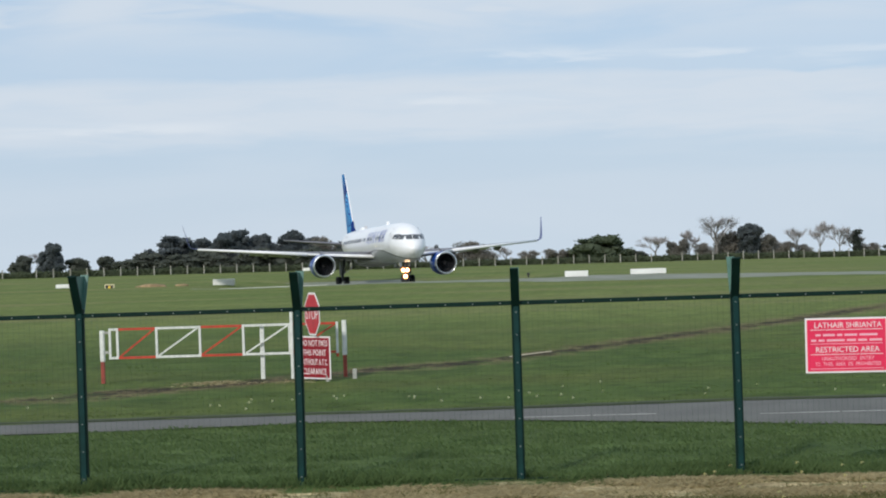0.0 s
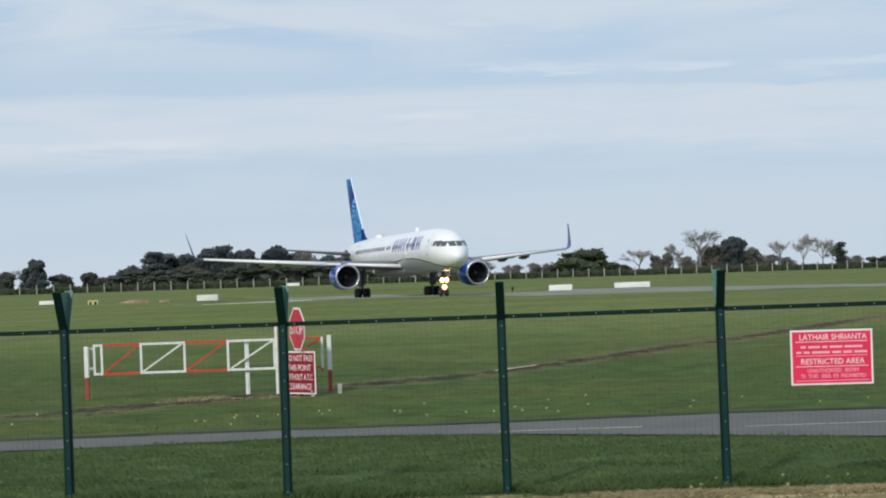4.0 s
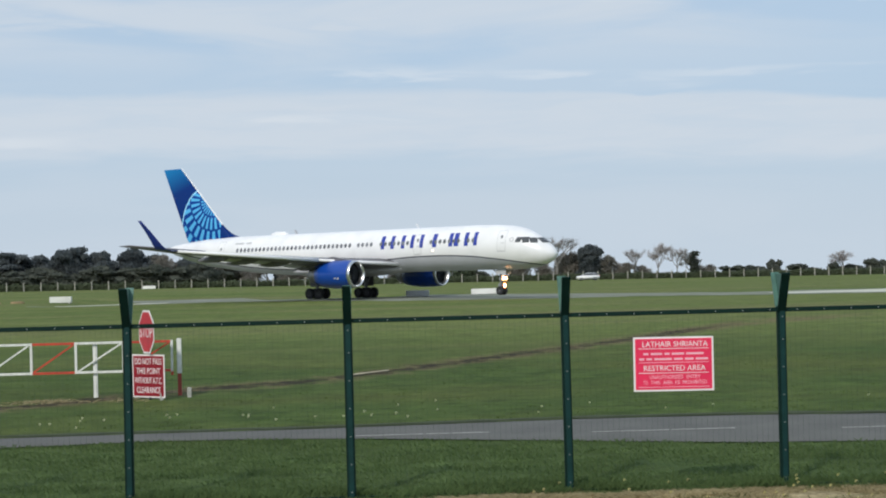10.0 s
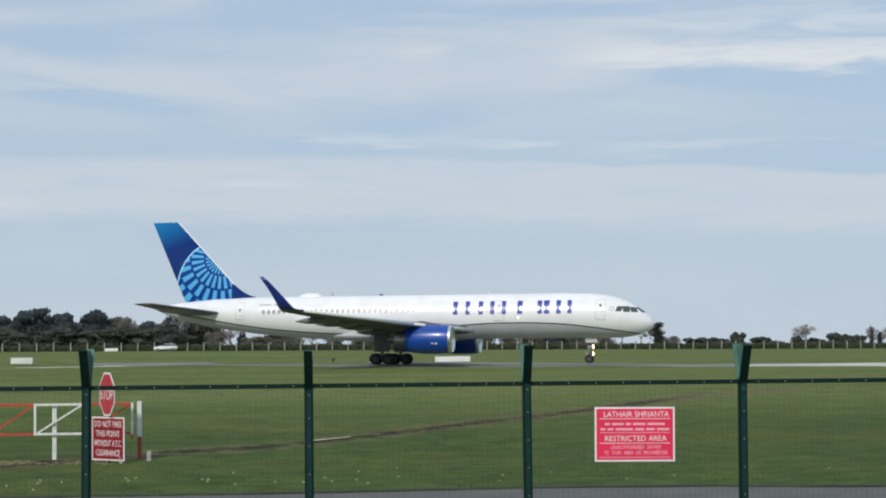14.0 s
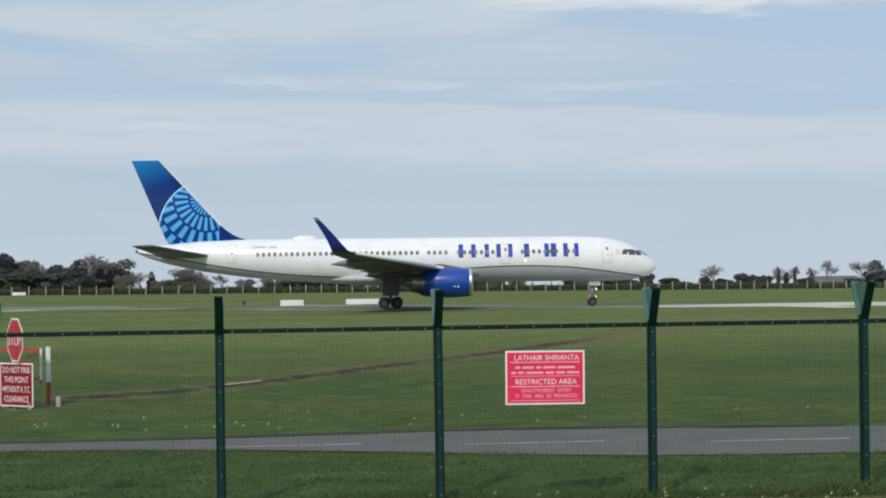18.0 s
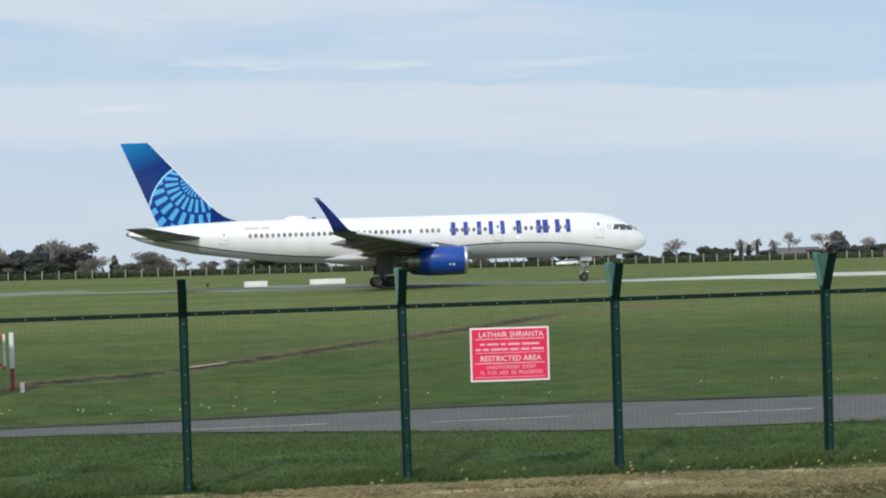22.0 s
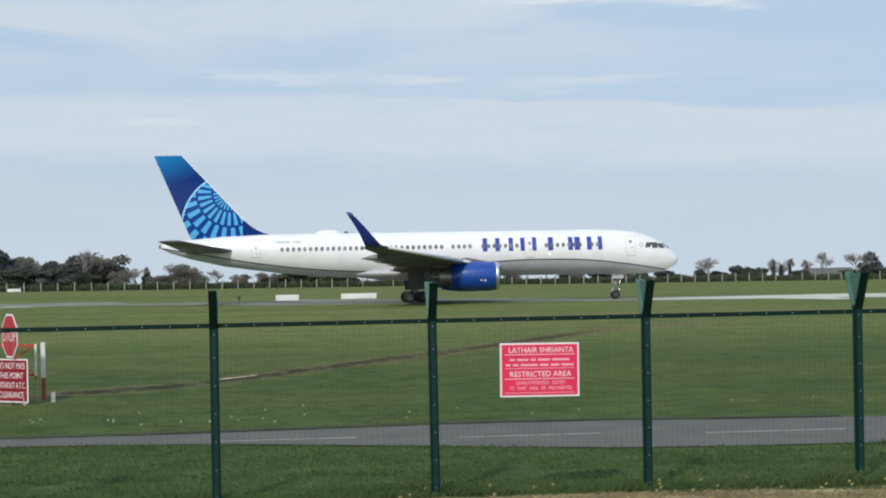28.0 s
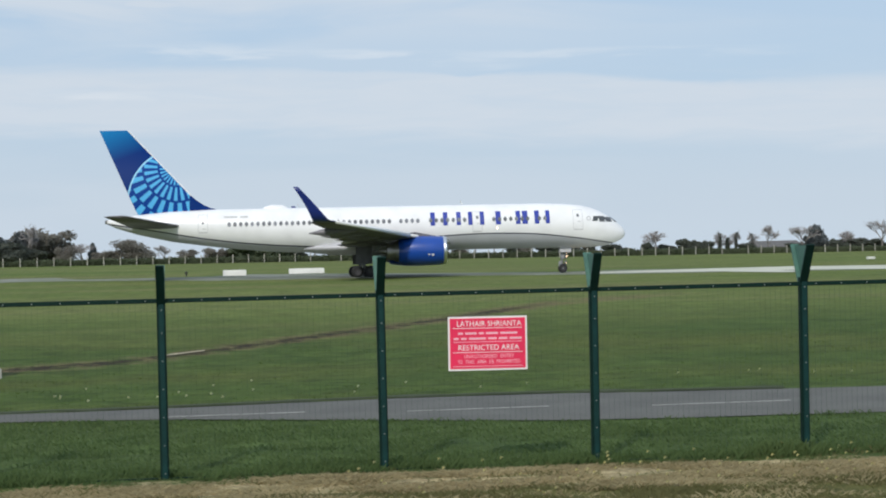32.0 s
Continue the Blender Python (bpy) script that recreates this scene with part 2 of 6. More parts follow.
def ground_mat():
    """Airfield grass: mown and rough, in broad patches of green and straw, with a strip of dry cut grass along the fence."""
    m, t, p = node_mat("grass_ground")
    co, sep = t.nodes.new("ShaderNodeTexCoord"), t.nodes.new("ShaderNodeSeparateXYZ")
    t.links.new(co.outputs["Object"], sep.inputs[0])

    def tex(scale, detail=5.0, stretch=(1, 1, 1), rough=0.55):
        mp, n = t.nodes.new("ShaderNodeMapping"), t.nodes.new("ShaderNodeTexNoise")
        mp.inputs["Scale"].default_value = stretch
        n.inputs["Scale"].default_value, n.inputs["Detail"].default_value = scale, detail
        n.inputs["Roughness"].default_value = rough
        t.links.new(co.outputs["Object"], mp.inputs[0])
        t.links.new(mp.outputs[0], n.inputs["Vector"])
        return n.outputs["Fac"]

    def rng(v, a, b, c=0.0, d=1.0):
        r = t.nodes.new("ShaderNodeMapRange")
        for k, val in zip(("From Min", "From Max", "To Min", "To Max"), (a, b, c, d)):
            r.inputs[k].default_value = val
        t.links.new(v, r.inputs["Value"])
        return r.outputs[0]

    def math2(op, a, b):
        n = t.nodes.new("ShaderNodeMath")
        n.operation = op
        for i, v in enumerate((a, b)):
            if isinstance(v, (int, float)):
                n.inputs[i].default_value = v
            else:
                t.links.new(v, n.inputs[i])
        return n.outputs[0]

    def blend(f, a, b):
        n = t.nodes.new("ShaderNodeMix")
        n.data_type = "RGBA"
        for key, v in (("Factor", f), ("A", a), ("B", b)):
            if isinstance(v, tuple):
                n.inputs[key].default_value = (*v, 1)
            else:
                t.links.new(v, n.inputs[key])
        return n.outputs["Result"]

    broad, mid = tex(0.11, 6.0, (0.6, 1, 1)), tex(0.9, 6.0, (0.6, 1, 1))
    fine = tex(9.0, 5.0, (1, 1, 1), 0.7)
    far_streak = tex(0.05, 6.0, (0.7, 1.6, 1))
    green = blend(rng(mid, 0.35, 0.68), (0.049, 0.082, 0.018), (0.076, 0.110, 0.028))
    green = blend(rng(broad, 0.45, 0.60, 0.0, 0.75), green, (0.090, 0.108, 0.028))
    lush = blend(rng(mid, 0.3, 0.7), (0.058, 0.092, 0.026), (0.084, 0.122, 0.038))
    edge = math2("ADD", sep.outputs["Y"], math2("MULTIPLY", mid, 1.5))
    col = blend(rng(edge, 31.5, 36.5), lush, green)
    # the open field is lighter and more yellow
    field = blend(rng(far_streak, 0.35, 0.65), (0.092, 0.130, 0.031), (0.136, 0.162, 0.047))
    field = blend(rng(tex(0.035, 6.0, (0.45, 2.0, 1)), 0.50, 0.66, 0.0, 0.8), field, (0.158, 0.158, 0.062))
    col = blend(rng(math2("ADD", sep.outputs["Y"], math2("MULTIPLY", broad, 30.0)), 70.0, 100.0), col, field)
    # worn track of bare soil that crosses the grass from the barrier
    way = t.nodes.new("ShaderNodeFloatCurve")
    cv = way.mapping.curves[0]
    line = [((x + 30.0) / 60.0, (y - 20.0) / 80.0) for x, y in TRACK]
    cv.points[0].location, cv.points[-1].location = line[0], line[-1]
    for q in line[1:-1]:
        cv.points.new(*q)
    for q in cv.points:
        q.handle_type = "VECTOR"
    way.mapping.update()
    t.links.new(rng(sep.outputs["X"], -30.0, 30.0), way.inputs["Value"])
    off = math2("SUBTRACT", sep.outputs["Y"], rng(way.outputs[0], 0.0, 1.0, 20.0, 100.0))
    off = math2("ABSOLUTE", math2("ADD", off, math2("ADD", math2("MULTIPLY", math2("SUBTRACT", mid, 0.5), 4.2), math2("MULTIPLY", math2("SUBTRACT", tex(3.0, 6.0, (1, 1, 1), 0.7), 0.5), 6.0))), 0.0)
    wide = rng(sep.outputs["Y"], 40.0, 80.0, 0.85, 2.0)
    bare = math2("MULTIPLY", rng(math2("DIVIDE", off, wide), 1.9, 0.5), rng(tex(0.7, 6.0, (1, 1, 1), 0.65), 0.38, 0.54))
    bare = math2("MULTIPLY", bare, rng(sep.outputs["X"], 27.0, 21.0))
    soil = blend(rng(fine, 0.35, 0.65), (0.105, 0.080, 0.040), (0.215, 0.165, 0.090))
    col = blend(bare, col, soil)
    rutted = math2("MULTIPLY", rng(math2("DIVIDE", off, wide), 0.85, 0.35), rng(tex(1.1, 6.0, (1, 1, 1), 0.7), 0.38, 0.50))
    col = blend(math2("MULTIPLY", rutted, rng(sep.outputs["X"], 17.0, 13.0)), col, (0.030, 0.023, 0.014))
    # dry straw along the foot of the fence
    ragged = math2("ADD", sep.outputs["Y"], math2("MULTIPLY", math2("SUBTRACT", tex(0.8, 6.0, (0.8, 2.2, 1)), 0.5), 2.6))
    strip = math2("MULTIPLY", rng(ragged, 22.2, 22.8), rng(ragged, 24.35, 24.05))
    straw = blend(rng(fine, 0.35, 0.65), (0.275, 0.218, 0.112), (0.50, 0.412, 0.24))
    col = blend(math2("MULTIPLY", strip, rng(tex(2.5, 4.0, (0.6, 2, 1)), 0.30, 0.50)), col, straw)
    front = blend(rng(fine, 0.35, 0.65), (0.070, 0.082, 0.024), (0.15, 0.135, 0.05))
    col = blend(rng(ragged, 22.9, 22.2), col, front)
    hsv = t.nodes.new("ShaderNodeHueSaturation")
    tuft, clump = tex(2.2, 5.0, (0.8, 1.0, 1), 0.65), tex(0.55, 5.0, (0.8, 1.0, 1), 0.6)
    shade = math2("MULTIPLY", rng(fine, 0.3, 0.7, 0.78, 1.20), math2("MULTIPLY", rng(tuft, 0.3, 0.7, 0.74, 1.26), rng(clump, 0.3, 0.7, 0.80, 1.20)))
    t.links.new(shade, hsv.inputs["Value"])
    t.links.new(col, hsv.inputs["Color"])
    t.links.new(hsv.outputs[0], p.inputs["Base Color"])
    p.inputs["Roughness"].default_value = 0.9
    p.inputs["Specular IOR Level"].default_value = 0.1
    b = t.nodes.new("ShaderNodeBump")
    b.inputs["Strength"].default_value, b.inputs["Distance"].default_value = 0.7, 0.05
    t.links.new(fine, b.inputs["Height"])
    t.links.new(b.outputs[0], p.inputs["Normal"])
    return m


M_GROUND = ground_mat()
M_ASPHALT = mat("asphalt", (0.108, 0.107, 0.094), 0.9, var=0.25, scale=0.8, fine=60, bump=0.3)
M_TAXI = mat("taxiway_asphalt", (0.210, 0.215, 0.185), 0.9, var=0.3, scale=0.25, fine=2, bump=0.2, tint=(0.110, 0.128, 0.066))
M_CONCRETE = mat("pale_concrete", (0.54, 0.54, 0.44), 0.85, var=0.2, scale=0.3, fine=15, bump=0.2)
M_LINE = mat("road_paint", (0.42, 0.42, 0.40), 0.8, var=0.35, scale=3, fine=50)
M_CHALK = mat("pale_soil", (0.50, 0.43, 0.31), 0.95, var=0.35, scale=2, fine=25, bump=0.6)
M_GREEN = mat("dark_green_paint", (0.0028, 0.020, 0.0155), 0.6, var=0.3, scale=6, fine=60, spec=0.16)
M_GREEN_STRIP = mat("green_paint_strip", (0.0045, 0.034, 0.032), 0.6, var=0.3, scale=6, fine=60, spec=0.2)
M_GREEN_PLATE = mat("green_bracket_lit_paint", (0.055, 0.150, 0.115), 0.5, var=0.3, scale=8, fine=60)
M_WIRE = mat("green_wire", (0.020, 0.060, 0.036), 0.5, var=0.2)
M_BOLT = mat("zinc_bolt", (0.24, 0.28, 0.26), 0.5, metal=0.6, var=0.2)
M_SIGN_RED = mat("sign_red", (0.80, 0.026, 0.095), 0.4, var=0.10, scale=3, fine=30)
M_SIGN_WHITE = mat("sign_white", (0.83, 0.80, 0.78), 0.45, var=0.1)
M_SIGN_PINK = mat("sign_small_print", (0.88, 0.48, 0.54), 0.5, var=0.1)
M_STOP_RED = mat("stop_red", (0.52, 0.014, 0.030), 0.4, var=0.2, scale=3)
M_DARK_RED = mat("notice_dark_red", (0.27, 0.006, 0.018), 0.4, var=0.2, scale=3)
M_GATE_RED = mat("gate_red_paint", (0.55, 0.050, 0.022), 0.5, var=0.35, scale=5, fine=50)
M_POST_RED = mat("faded_red_paint", (0.33, 0.060, 0.040), 0.7, var=0.4, scale=5, fine=50)
M_GATE_WHITE = mat("gate_white_paint", (0.72, 0.73, 0.68), 0.55, var=0.2, scale=5, fine=50)
M_GREY_POST = mat("weathered_grey", (0.42, 0.42, 0.38), 0.8, var=0.3, scale=6)
M_BLACK = mat("dark_steel", (0.02, 0.02, 0.022), 0.6, var=0.3)


# ---- mesh helpers ----
def mesh_object(name, bm, material, parent=None, smooth=False):
    me = bpy.data.meshes.new(name)
    if smooth:
        for f in bm.faces:
            f.smooth = True
    bm.to_mesh(me)
    bm.free()
    for m in (material if isinstance(material, (list, tuple)) else [material]):
        me.materials.append(m)
    ob = new(name, me)
    if parent:
        ob.parent = parent
    return ob


def part(name, bm, material, parent, label="", smooth=False):
    ob = mesh_object(name, bm, material, parent, smooth)
    if label:
        tagged(ob, label)
    return ob


def share(name, source, parent, m):
    """Another piece on the same mesh."""
    ob = new(name, source.data)
    ob.parent = parent
    ob.matrix_basis = m
    return ob


def raw(name, verts, faces, material, parent=None, smooth=False):
    me = bpy.data.meshes.new(name)
    me.from_pydata(verts, [], faces)
    me.update()
    if smooth:
        me.polygons.foreach_set("use_smooth", [True] * len(me.polygons))
    for m in (material if isinstance(material, (list, tuple)) else [material]):
        me.materials.append(m)
    ob = new(name, me)
    if parent:
        ob.parent = parent
    return ob


def box(bm, x0, x1, y0, y1, z0, z1, bevel=0.0):
    vs = [bm.verts.new(c) for c in ((x0, y0, z0), (x1, y0, z0), (x1, y1, z0), (x0, y1, z0),
                                    (x0, y0, z1), (x1, y0, z1), (x1, y1, z1), (x0, y1, z1))]
    fs = [bm.faces.new([vs[i] for i in q]) for q in ((3, 2, 1, 0), (4, 5, 6, 7), (0, 1, 5, 4), (1, 2, 6, 5), (2, 3, 7, 6), (3, 0, 4, 7))]
    if bevel:
        es = list({e for f in fs for e in f.edges})
        bmesh.ops.bevel(bm, geom=es, offset=bevel, segments=2, affect="EDGES", clamp_overlap=True)
    return bm


def boxed(*args, bevel=0.0):
    return box(bmesh.new(), *args, bevel=bevel)


def rod(bm, a, b, r, n=8, r2=None, caps=True):
    """A round bar from a to b."""
    a, b = Vector(a), Vector(b)
    m = (b - a).to_track_quat("Z", "Y").to_matrix().to_4x4()
    rings = []
    for p, q in ((a, r), (b, r if r2 is None else r2)):
        rings.append([bm.verts.new(p + m.to_3x3() @ Vector((q * math.cos(2 * math.pi * k / n), q * math.sin(2 * math.pi * k / n), 0))) for k in range(n)])
    for k in range(n):
        bm.faces.new((rings[0][k], rings[0][(k + 1) % n], rings[1][(k + 1) % n], rings[1][k]))
    if caps:
        bm.faces.new(rings[0][::-1])
        bm.faces.new(rings[1])
    return bm


def beam(bm, a, b, w, h):
    """A square bar from a to b."""
    a, b = Vector(a), Vector(b)
    q = (b - a).to_track_quat("Z", "Y").to_matrix()
    ring = lambda p: [bm.verts.new(p + q @ Vector((i * w / 2, j * h / 2, 0))) for i, j in ((-1, -1), (1, -1), (1, 1), (-1, 1))]
    r0, r1 = ring(a), ring(b)
    for k in range(4):
        bm.faces.new((r0[k], r0[(k + 1) % 4], r1[(k + 1) % 4], r1[k]))
    bm.faces.new(r0[::-1])
    bm.faces.new(r1)
    return bm


def lathe(bm, profile, axis="x", n=24, centre=(0, 0, 0), close=False):
    """A turned body: profile of (along, radius)."""
    c = Vector(centre)
    rings = []
    for s, r in profile:
        ring = []
        for k in range(n):
            u, w = r * math.cos(2 * math.pi * k / n), r * math.sin(2 * math.pi * k / n)
            ring.append(bm.verts.new(c + Vector({"x": (s, u, w), "y": (u, s, w), "z": (u, w, s)}[axis])))
        rings.append(ring)
    for i in range(len(rings) - 1):
        for k in range(n):
            bm.faces.new((rings[i][k], rings[i][(k + 1) % n], rings[i + 1][(k + 1) % n], rings[i + 1][k]))
    if close:
        bm.faces.new(rings[0][::-1])
        bm.faces.new(rings[-1])
    return bm


def text_part(name, words, size, material, parent, m, width=0.0, label=""):
    """Raised lettering, its middle at the pose m."""
    cu = bpy.data.curves.new(name, "FONT")
    cu.body, cu.size, cu.extrude, cu.align_x, cu.align_y = words, size, 0.002, "CENTER", "CENTER"
    cu.resolution_u = 3
    tmp = new(name, cu)
    bpy.context.view_layer.update()
    me = bpy.data.meshes.new_from_object(tmp.evaluated_get(bpy.context.evaluated_depsgraph_get()))
    bpy.data.objects.remove(tmp)
    if width:
        xs = [v.co.x for v in me.vertices]
        k = width / (max(xs) - min(xs))
        for v in me.vertices:
            v.co.x *= k
    me.materials.clear()
    me.materials.append(material)
    ob = new(name, me)
    ob.parent, ob.matrix_basis = parent, m
    if label:
        tagged(ob, label)
    return ob


def thing(name, label, category, m=None, group=""):
    ob = new(name)
    ob.empty_display_size = 0.2
    if m is not None:
        ob.matrix_basis = m
    return tagged(ob, label, category, group)


# ---- ground ----
def ground_z(x, y):
    """The field falls gently away from the fence, and a little more towards its far right-hand side."""
    z = 0.0 if y < 60 else -(min(y, 372) - 60) * (0.0043 + 0.000022 * max(-150, min(150, x)))
    # the far taxiway climbs towards the near one out of a shallow dip
    if 176 < y < 245 and -36 < x < 3:
        dip = 0.021 * (min(y, 202) - 176) * min(1.0, (245 - y) / 40)
        z -= dip * min(1.0, (x + 36) / 4, (3 - x) / 4)
    # and crosses a low crown where it bends
    if 150 < y < 192 and -28 < x < 15:
        z += 0.17 * min(1.0, (y - 150) / 12, (192 - y) / 14) * min(1.0, (x + 28) / 12, (15 - x) / 11)
    # beyond the hedge the land falls away
    return z - max(0.0, y - 372) * 0.0125


def build_ground():
    ys = [-600, -200, -60, -20, 0, 8, 16, 20] + [22 + 0.5 * k for k in range(30)] + [38, 41, 45, 50, 55, 60, 70, 85, 100, 120, 140, 150, 155, 160, 164, 168, 172, 176, 180, 184, 188, 192, 196, 200, 205, 215, 225, 235, 245, 280, 320, 360, 400, 450, 520, 700, 1200, 2500, 4500]
    xs = [-4000, -1500, -600, -300, -180, -120, -80, -50, -40, -36, -34, -32, -28, -24, -20] + [-14 + 0.75 * k for k in range(44)] + [22, 32, 50, 80, 120, 180, 300, 600, 1500, 4000]
    verts, faces = [], []
    for y in ys:
        for x in xs:
            z = ground_z(x, y)
            if 20 < y < 37 and -15 < x < 20:
                z += 0.025 * noise.noise(Vector((x * 0.9, y * 0.9, 0))) - 0.01
            verts.append((x, y, z))
    n = len(xs)
    for j in range(len(ys) - 1):
        for i in range(n - 1):
            a = j * n + i
            faces.append((a, a + 1, a + n + 1, a + n))
    tagged(raw("ground", verts, faces, M_GROUND, smooth=True), "rough green airfield grass with a dry straw strip along the fence", kind="structure")


build_ground()


def ribbon(name, near, far, material, lift, label, step=1.0, ragged=0.0, thick=0.02):
    """A flat strip on the ground between two edge lines, given as corner points of growing x, with real edges."""
    x0, x1 = near[0][0], near[-1][0]
    f = lambda pts, x: float(np.interp(x, [p[0] for p in pts], [p[1] for p in pts]))
    verts, faces = [], []
    k = int((x1 - x0) / step) + 1
    for i in range(k + 1):
        x = x0 + (x1 - x0) * i / k
        a, b = f(near, x), f(far, x)
        a += ragged * noise.noise(Vector((x * 1.3, 3.0, 0)))
        b += ragged * noise.noise(Vector((x * 1.3, 9.0, 0)))
        for s in range(9):
            y = a + (b - a) * s / 8
            z = ground_z(x, y) + lift
            verts.append((x, y, z - (thick if s in (0, 8) else 0)))
    for i in range(k):
        for s in range(8):
            q = i * 9 + s
            faces.append((q, q + 9, q + 10, q + 1))
    return tagged(raw(name, verts, faces, material, smooth=False), label, kind="structure")


# service road behind the fence, with its dashed middle line
ROAD_NEAR = ((-60, 32.0), (-11, 32.62), (-7.7, 32.8), (-4, 33.45), (-2.5, 33.25), (-0.5, 32.85), (2.4, 31.75), (4.5, 30.9), (6.1, 30.3), (8, 30.0), (11.5, 29.75), (16, 29.2), (60, 27.6))
ROAD_FAR = ((-60, 34.0), (-11.5, 34.5), (-9.3, 34.6), (-7.2, 34.8), (-4.5, 34.9), (-2, 34.9), (0, 35.1), (4, 35.5), (7.2, 35.35), (9.4, 34.9), (11.6, 34.7), (16, 34.2), (60, 33.0))
ribbon("road_service", ROAD_NEAR, ROAD_FAR, M_ASPHALT, 0.03, "grey asphalt service road with a worn dashed middle line", step=0.5, ragged=0.06)
# dark overgrown lip along the far edge of the road
M_LIP = mat("overgrown_edge", (0.034, 0.046, 0.016), 0.95, var=0.4, scale=2, fine=20, bump=0.6)
LIP = [p for p in ROAD_FAR if -12 < p[0] < 12]
ribbon("trim_road_edge", [(x, y - 0.02) for x, y in LIP], [(x, y + 0.34) for x, y in LIP], M_LIP, 0.045, "dark overgrown grass lip along the far road edge", step=0.3, ragged=0.22)
for k in range(0, 6):
    x1 = 1.97 + 4.42 * k
    yc = 33.05 - 0.115 * (x1 - 2)
    bm = bmesh.new()
    # the worn paint has broken into pieces
    for a, b, w in ((-2.6, -2.1, 0.018), (-2.08, -1.2, 0.028), (-1.15, -0.72, 0.022), (-0.69, 0.0, 0.032)):
        box(bm, x1 + a, x1 + b, -w, w, 0.034, 0.040)
    o = mesh_object("road_marking", bm, M_LINE)
    o.matrix_basis = Matrix.Translation((0, yc, 0))
    tagged(o, "worn white dash painted on the service road", "road marking", "dashes of the service road", "structure")

# public road on which cars pass below the camera
ribbon("road_public", [(-420, 8.6), (420, 8.6)], [(-420, 15.6), (420, 15.6)], M_ASPHALT, 0.02, "grey asphalt public road below the viewing spot", step=6.0)

# taxiway: a long strip, with a branch that comes in from the far field
ribbon("taxiway", [(-35, 181), (-22, 172), (-12, 169.5), (-3, 162), (2, 157.5), (8, 158), (14, 159.5), (24, 160), (33, 152.5), (41, 150.5), (52, 146), (90, 140)],
       [(-35, 183), (-25, 180), (-14, 184), (-4, 190), (6, 198), (14, 191), (25, 178), (34, 168), (41, 173), (52, 169), (90, 163)], M_TAXI, 0.03,
       "weathered grey asphalt taxiway with grassy edges", step=1.0, ragged=1.6)


def branch():
    pts = [(-24, 222), (-21, 214), (-16, 200), (-8, 184)]
    verts, faces = [], []
    for i, (x, y) in enumerate(pts):
        for s in range(5):
            xx = x - 7 + 14 * s / 4
            verts.append((xx, y + (xx - x) * 0.25, ground_z(xx, y) + 0.026))
    for i in range(len(pts) - 1):
        for s in range(4):
            a = i * 5 + s
            faces.append((a + 5, a + 6, a + 1, a))
    tagged(raw("taxiway_branch", verts, faces, M_TAXI), "grey asphalt taxiway joining from the far field", kind="structure")


branch()
ribbon("concrete_strip", [(34.5, 155.5), (41, 153.2), (44.3, 151), (45.7, 145), (46.8, 140.7), (49.2, 140.8), (49.8, 151.3), (54, 148.7), (58, 143.5), (95, 136)],
       [(34.5, 160), (37, 162.8), (43.7, 164.5), (49.7, 167.5), (57, 169), (66, 162), (95, 152)], M_CONCRETE, 0.06, "bright pale concrete shoulder of the taxiway", step=0.5, ragged=0.5)
ribbon("concrete_apron", [(-31, 174.0), (-24, 172.3), (-20, 171.5)], [(-31, 175.0), (-24, 178.5), (-20, 173.5)], M_CONCRETE, 0.06, "pale patch of concrete beside the taxiway", step=1.0, ragged=0.3)

# pale dried rut in the soil track
ribbon("pale_rut", [(-0.95, 50.6), (-0.7, 51.05), (0.25, 52.55)], [(-0.95, 50.75), (-0.7, 51.35), (0.25, 52.7)], M_CHALK, 0.05, "pale dried rut in the soil track", step=0.2, ragged=0.1)


# ---- perimeter fence ----
FENCE_Y, POST_STEP, POST_X0 = 24.75, 3.005, -0.44


perimeter_fence = thing("perimeter_fence", "tall dark green welded wire security fence with splayed post tops", "fence")


def build_post():
    post = part("post", boxed(-0.060, 0.060, -0.03, 0.05, -0.3, 2.50, bevel=0.006), M_GREEN, perimeter_fence, "dark green steel post")
    part("clamp_strip", boxed(-0.030, 0.040, -0.052, -0.0335, 0.02, 2.44, bevel=0.004), M_GREEN_STRIP, post, "bolted green clamp strip")
    bolt = None
    for z in (0.15, 0.53, 0.91, 1.29, 1.67, 2.05, 2.36):
        m = Matrix.Translation((0.006, -0.056, z))
        if bolt is None:
            bolt = part("bolt", rod(bmesh.new(), (0, 0.006, 0), (0, -0.008, 0), 0.010, 6), M_BOLT, post, "zinc bolt head")
            bolt.matrix_basis = m
        else:
            share("bolt", bolt, post, m)
    # splayed bracket: a plate between two arms
    bm = bmesh.new()
    outline = [(-0.03, 2.44), (-0.33, 2.95), (0.33, 2.95), (0.05, 2.44)]
    a = [bm.verts.new((-0.004, y, z)) for y, z in outline]
    b = [bm.verts.new((0.004, y, z)) for y, z in outline]
    bm.faces.new(a[::-1]), bm.faces.new(b)
    for k in range(4):
        bm.faces.new((a[k], a[(k + 1) % 4], b[(k + 1) % 4], b[k]))
    part("bracket_plate", bm, M_GREEN_PLATE, post, "paler green triangular bracket plate")
    part("front_arm", beam(bmesh.new(), (0, -0.02, 2.42), (0, -0.35, 2.96), 0.115, 0.03), M_GREEN, post)
    # the paler green stands in for skylight on the upward-facing rear arm
    part("rear_arm", beam(bmesh.new(), (0, 0.05, 2.42), (0, 0.35, 2.96), 0.115, 0.03), M_GREEN_PLATE, post, "rear arm in green paled as by light from above")
    return post


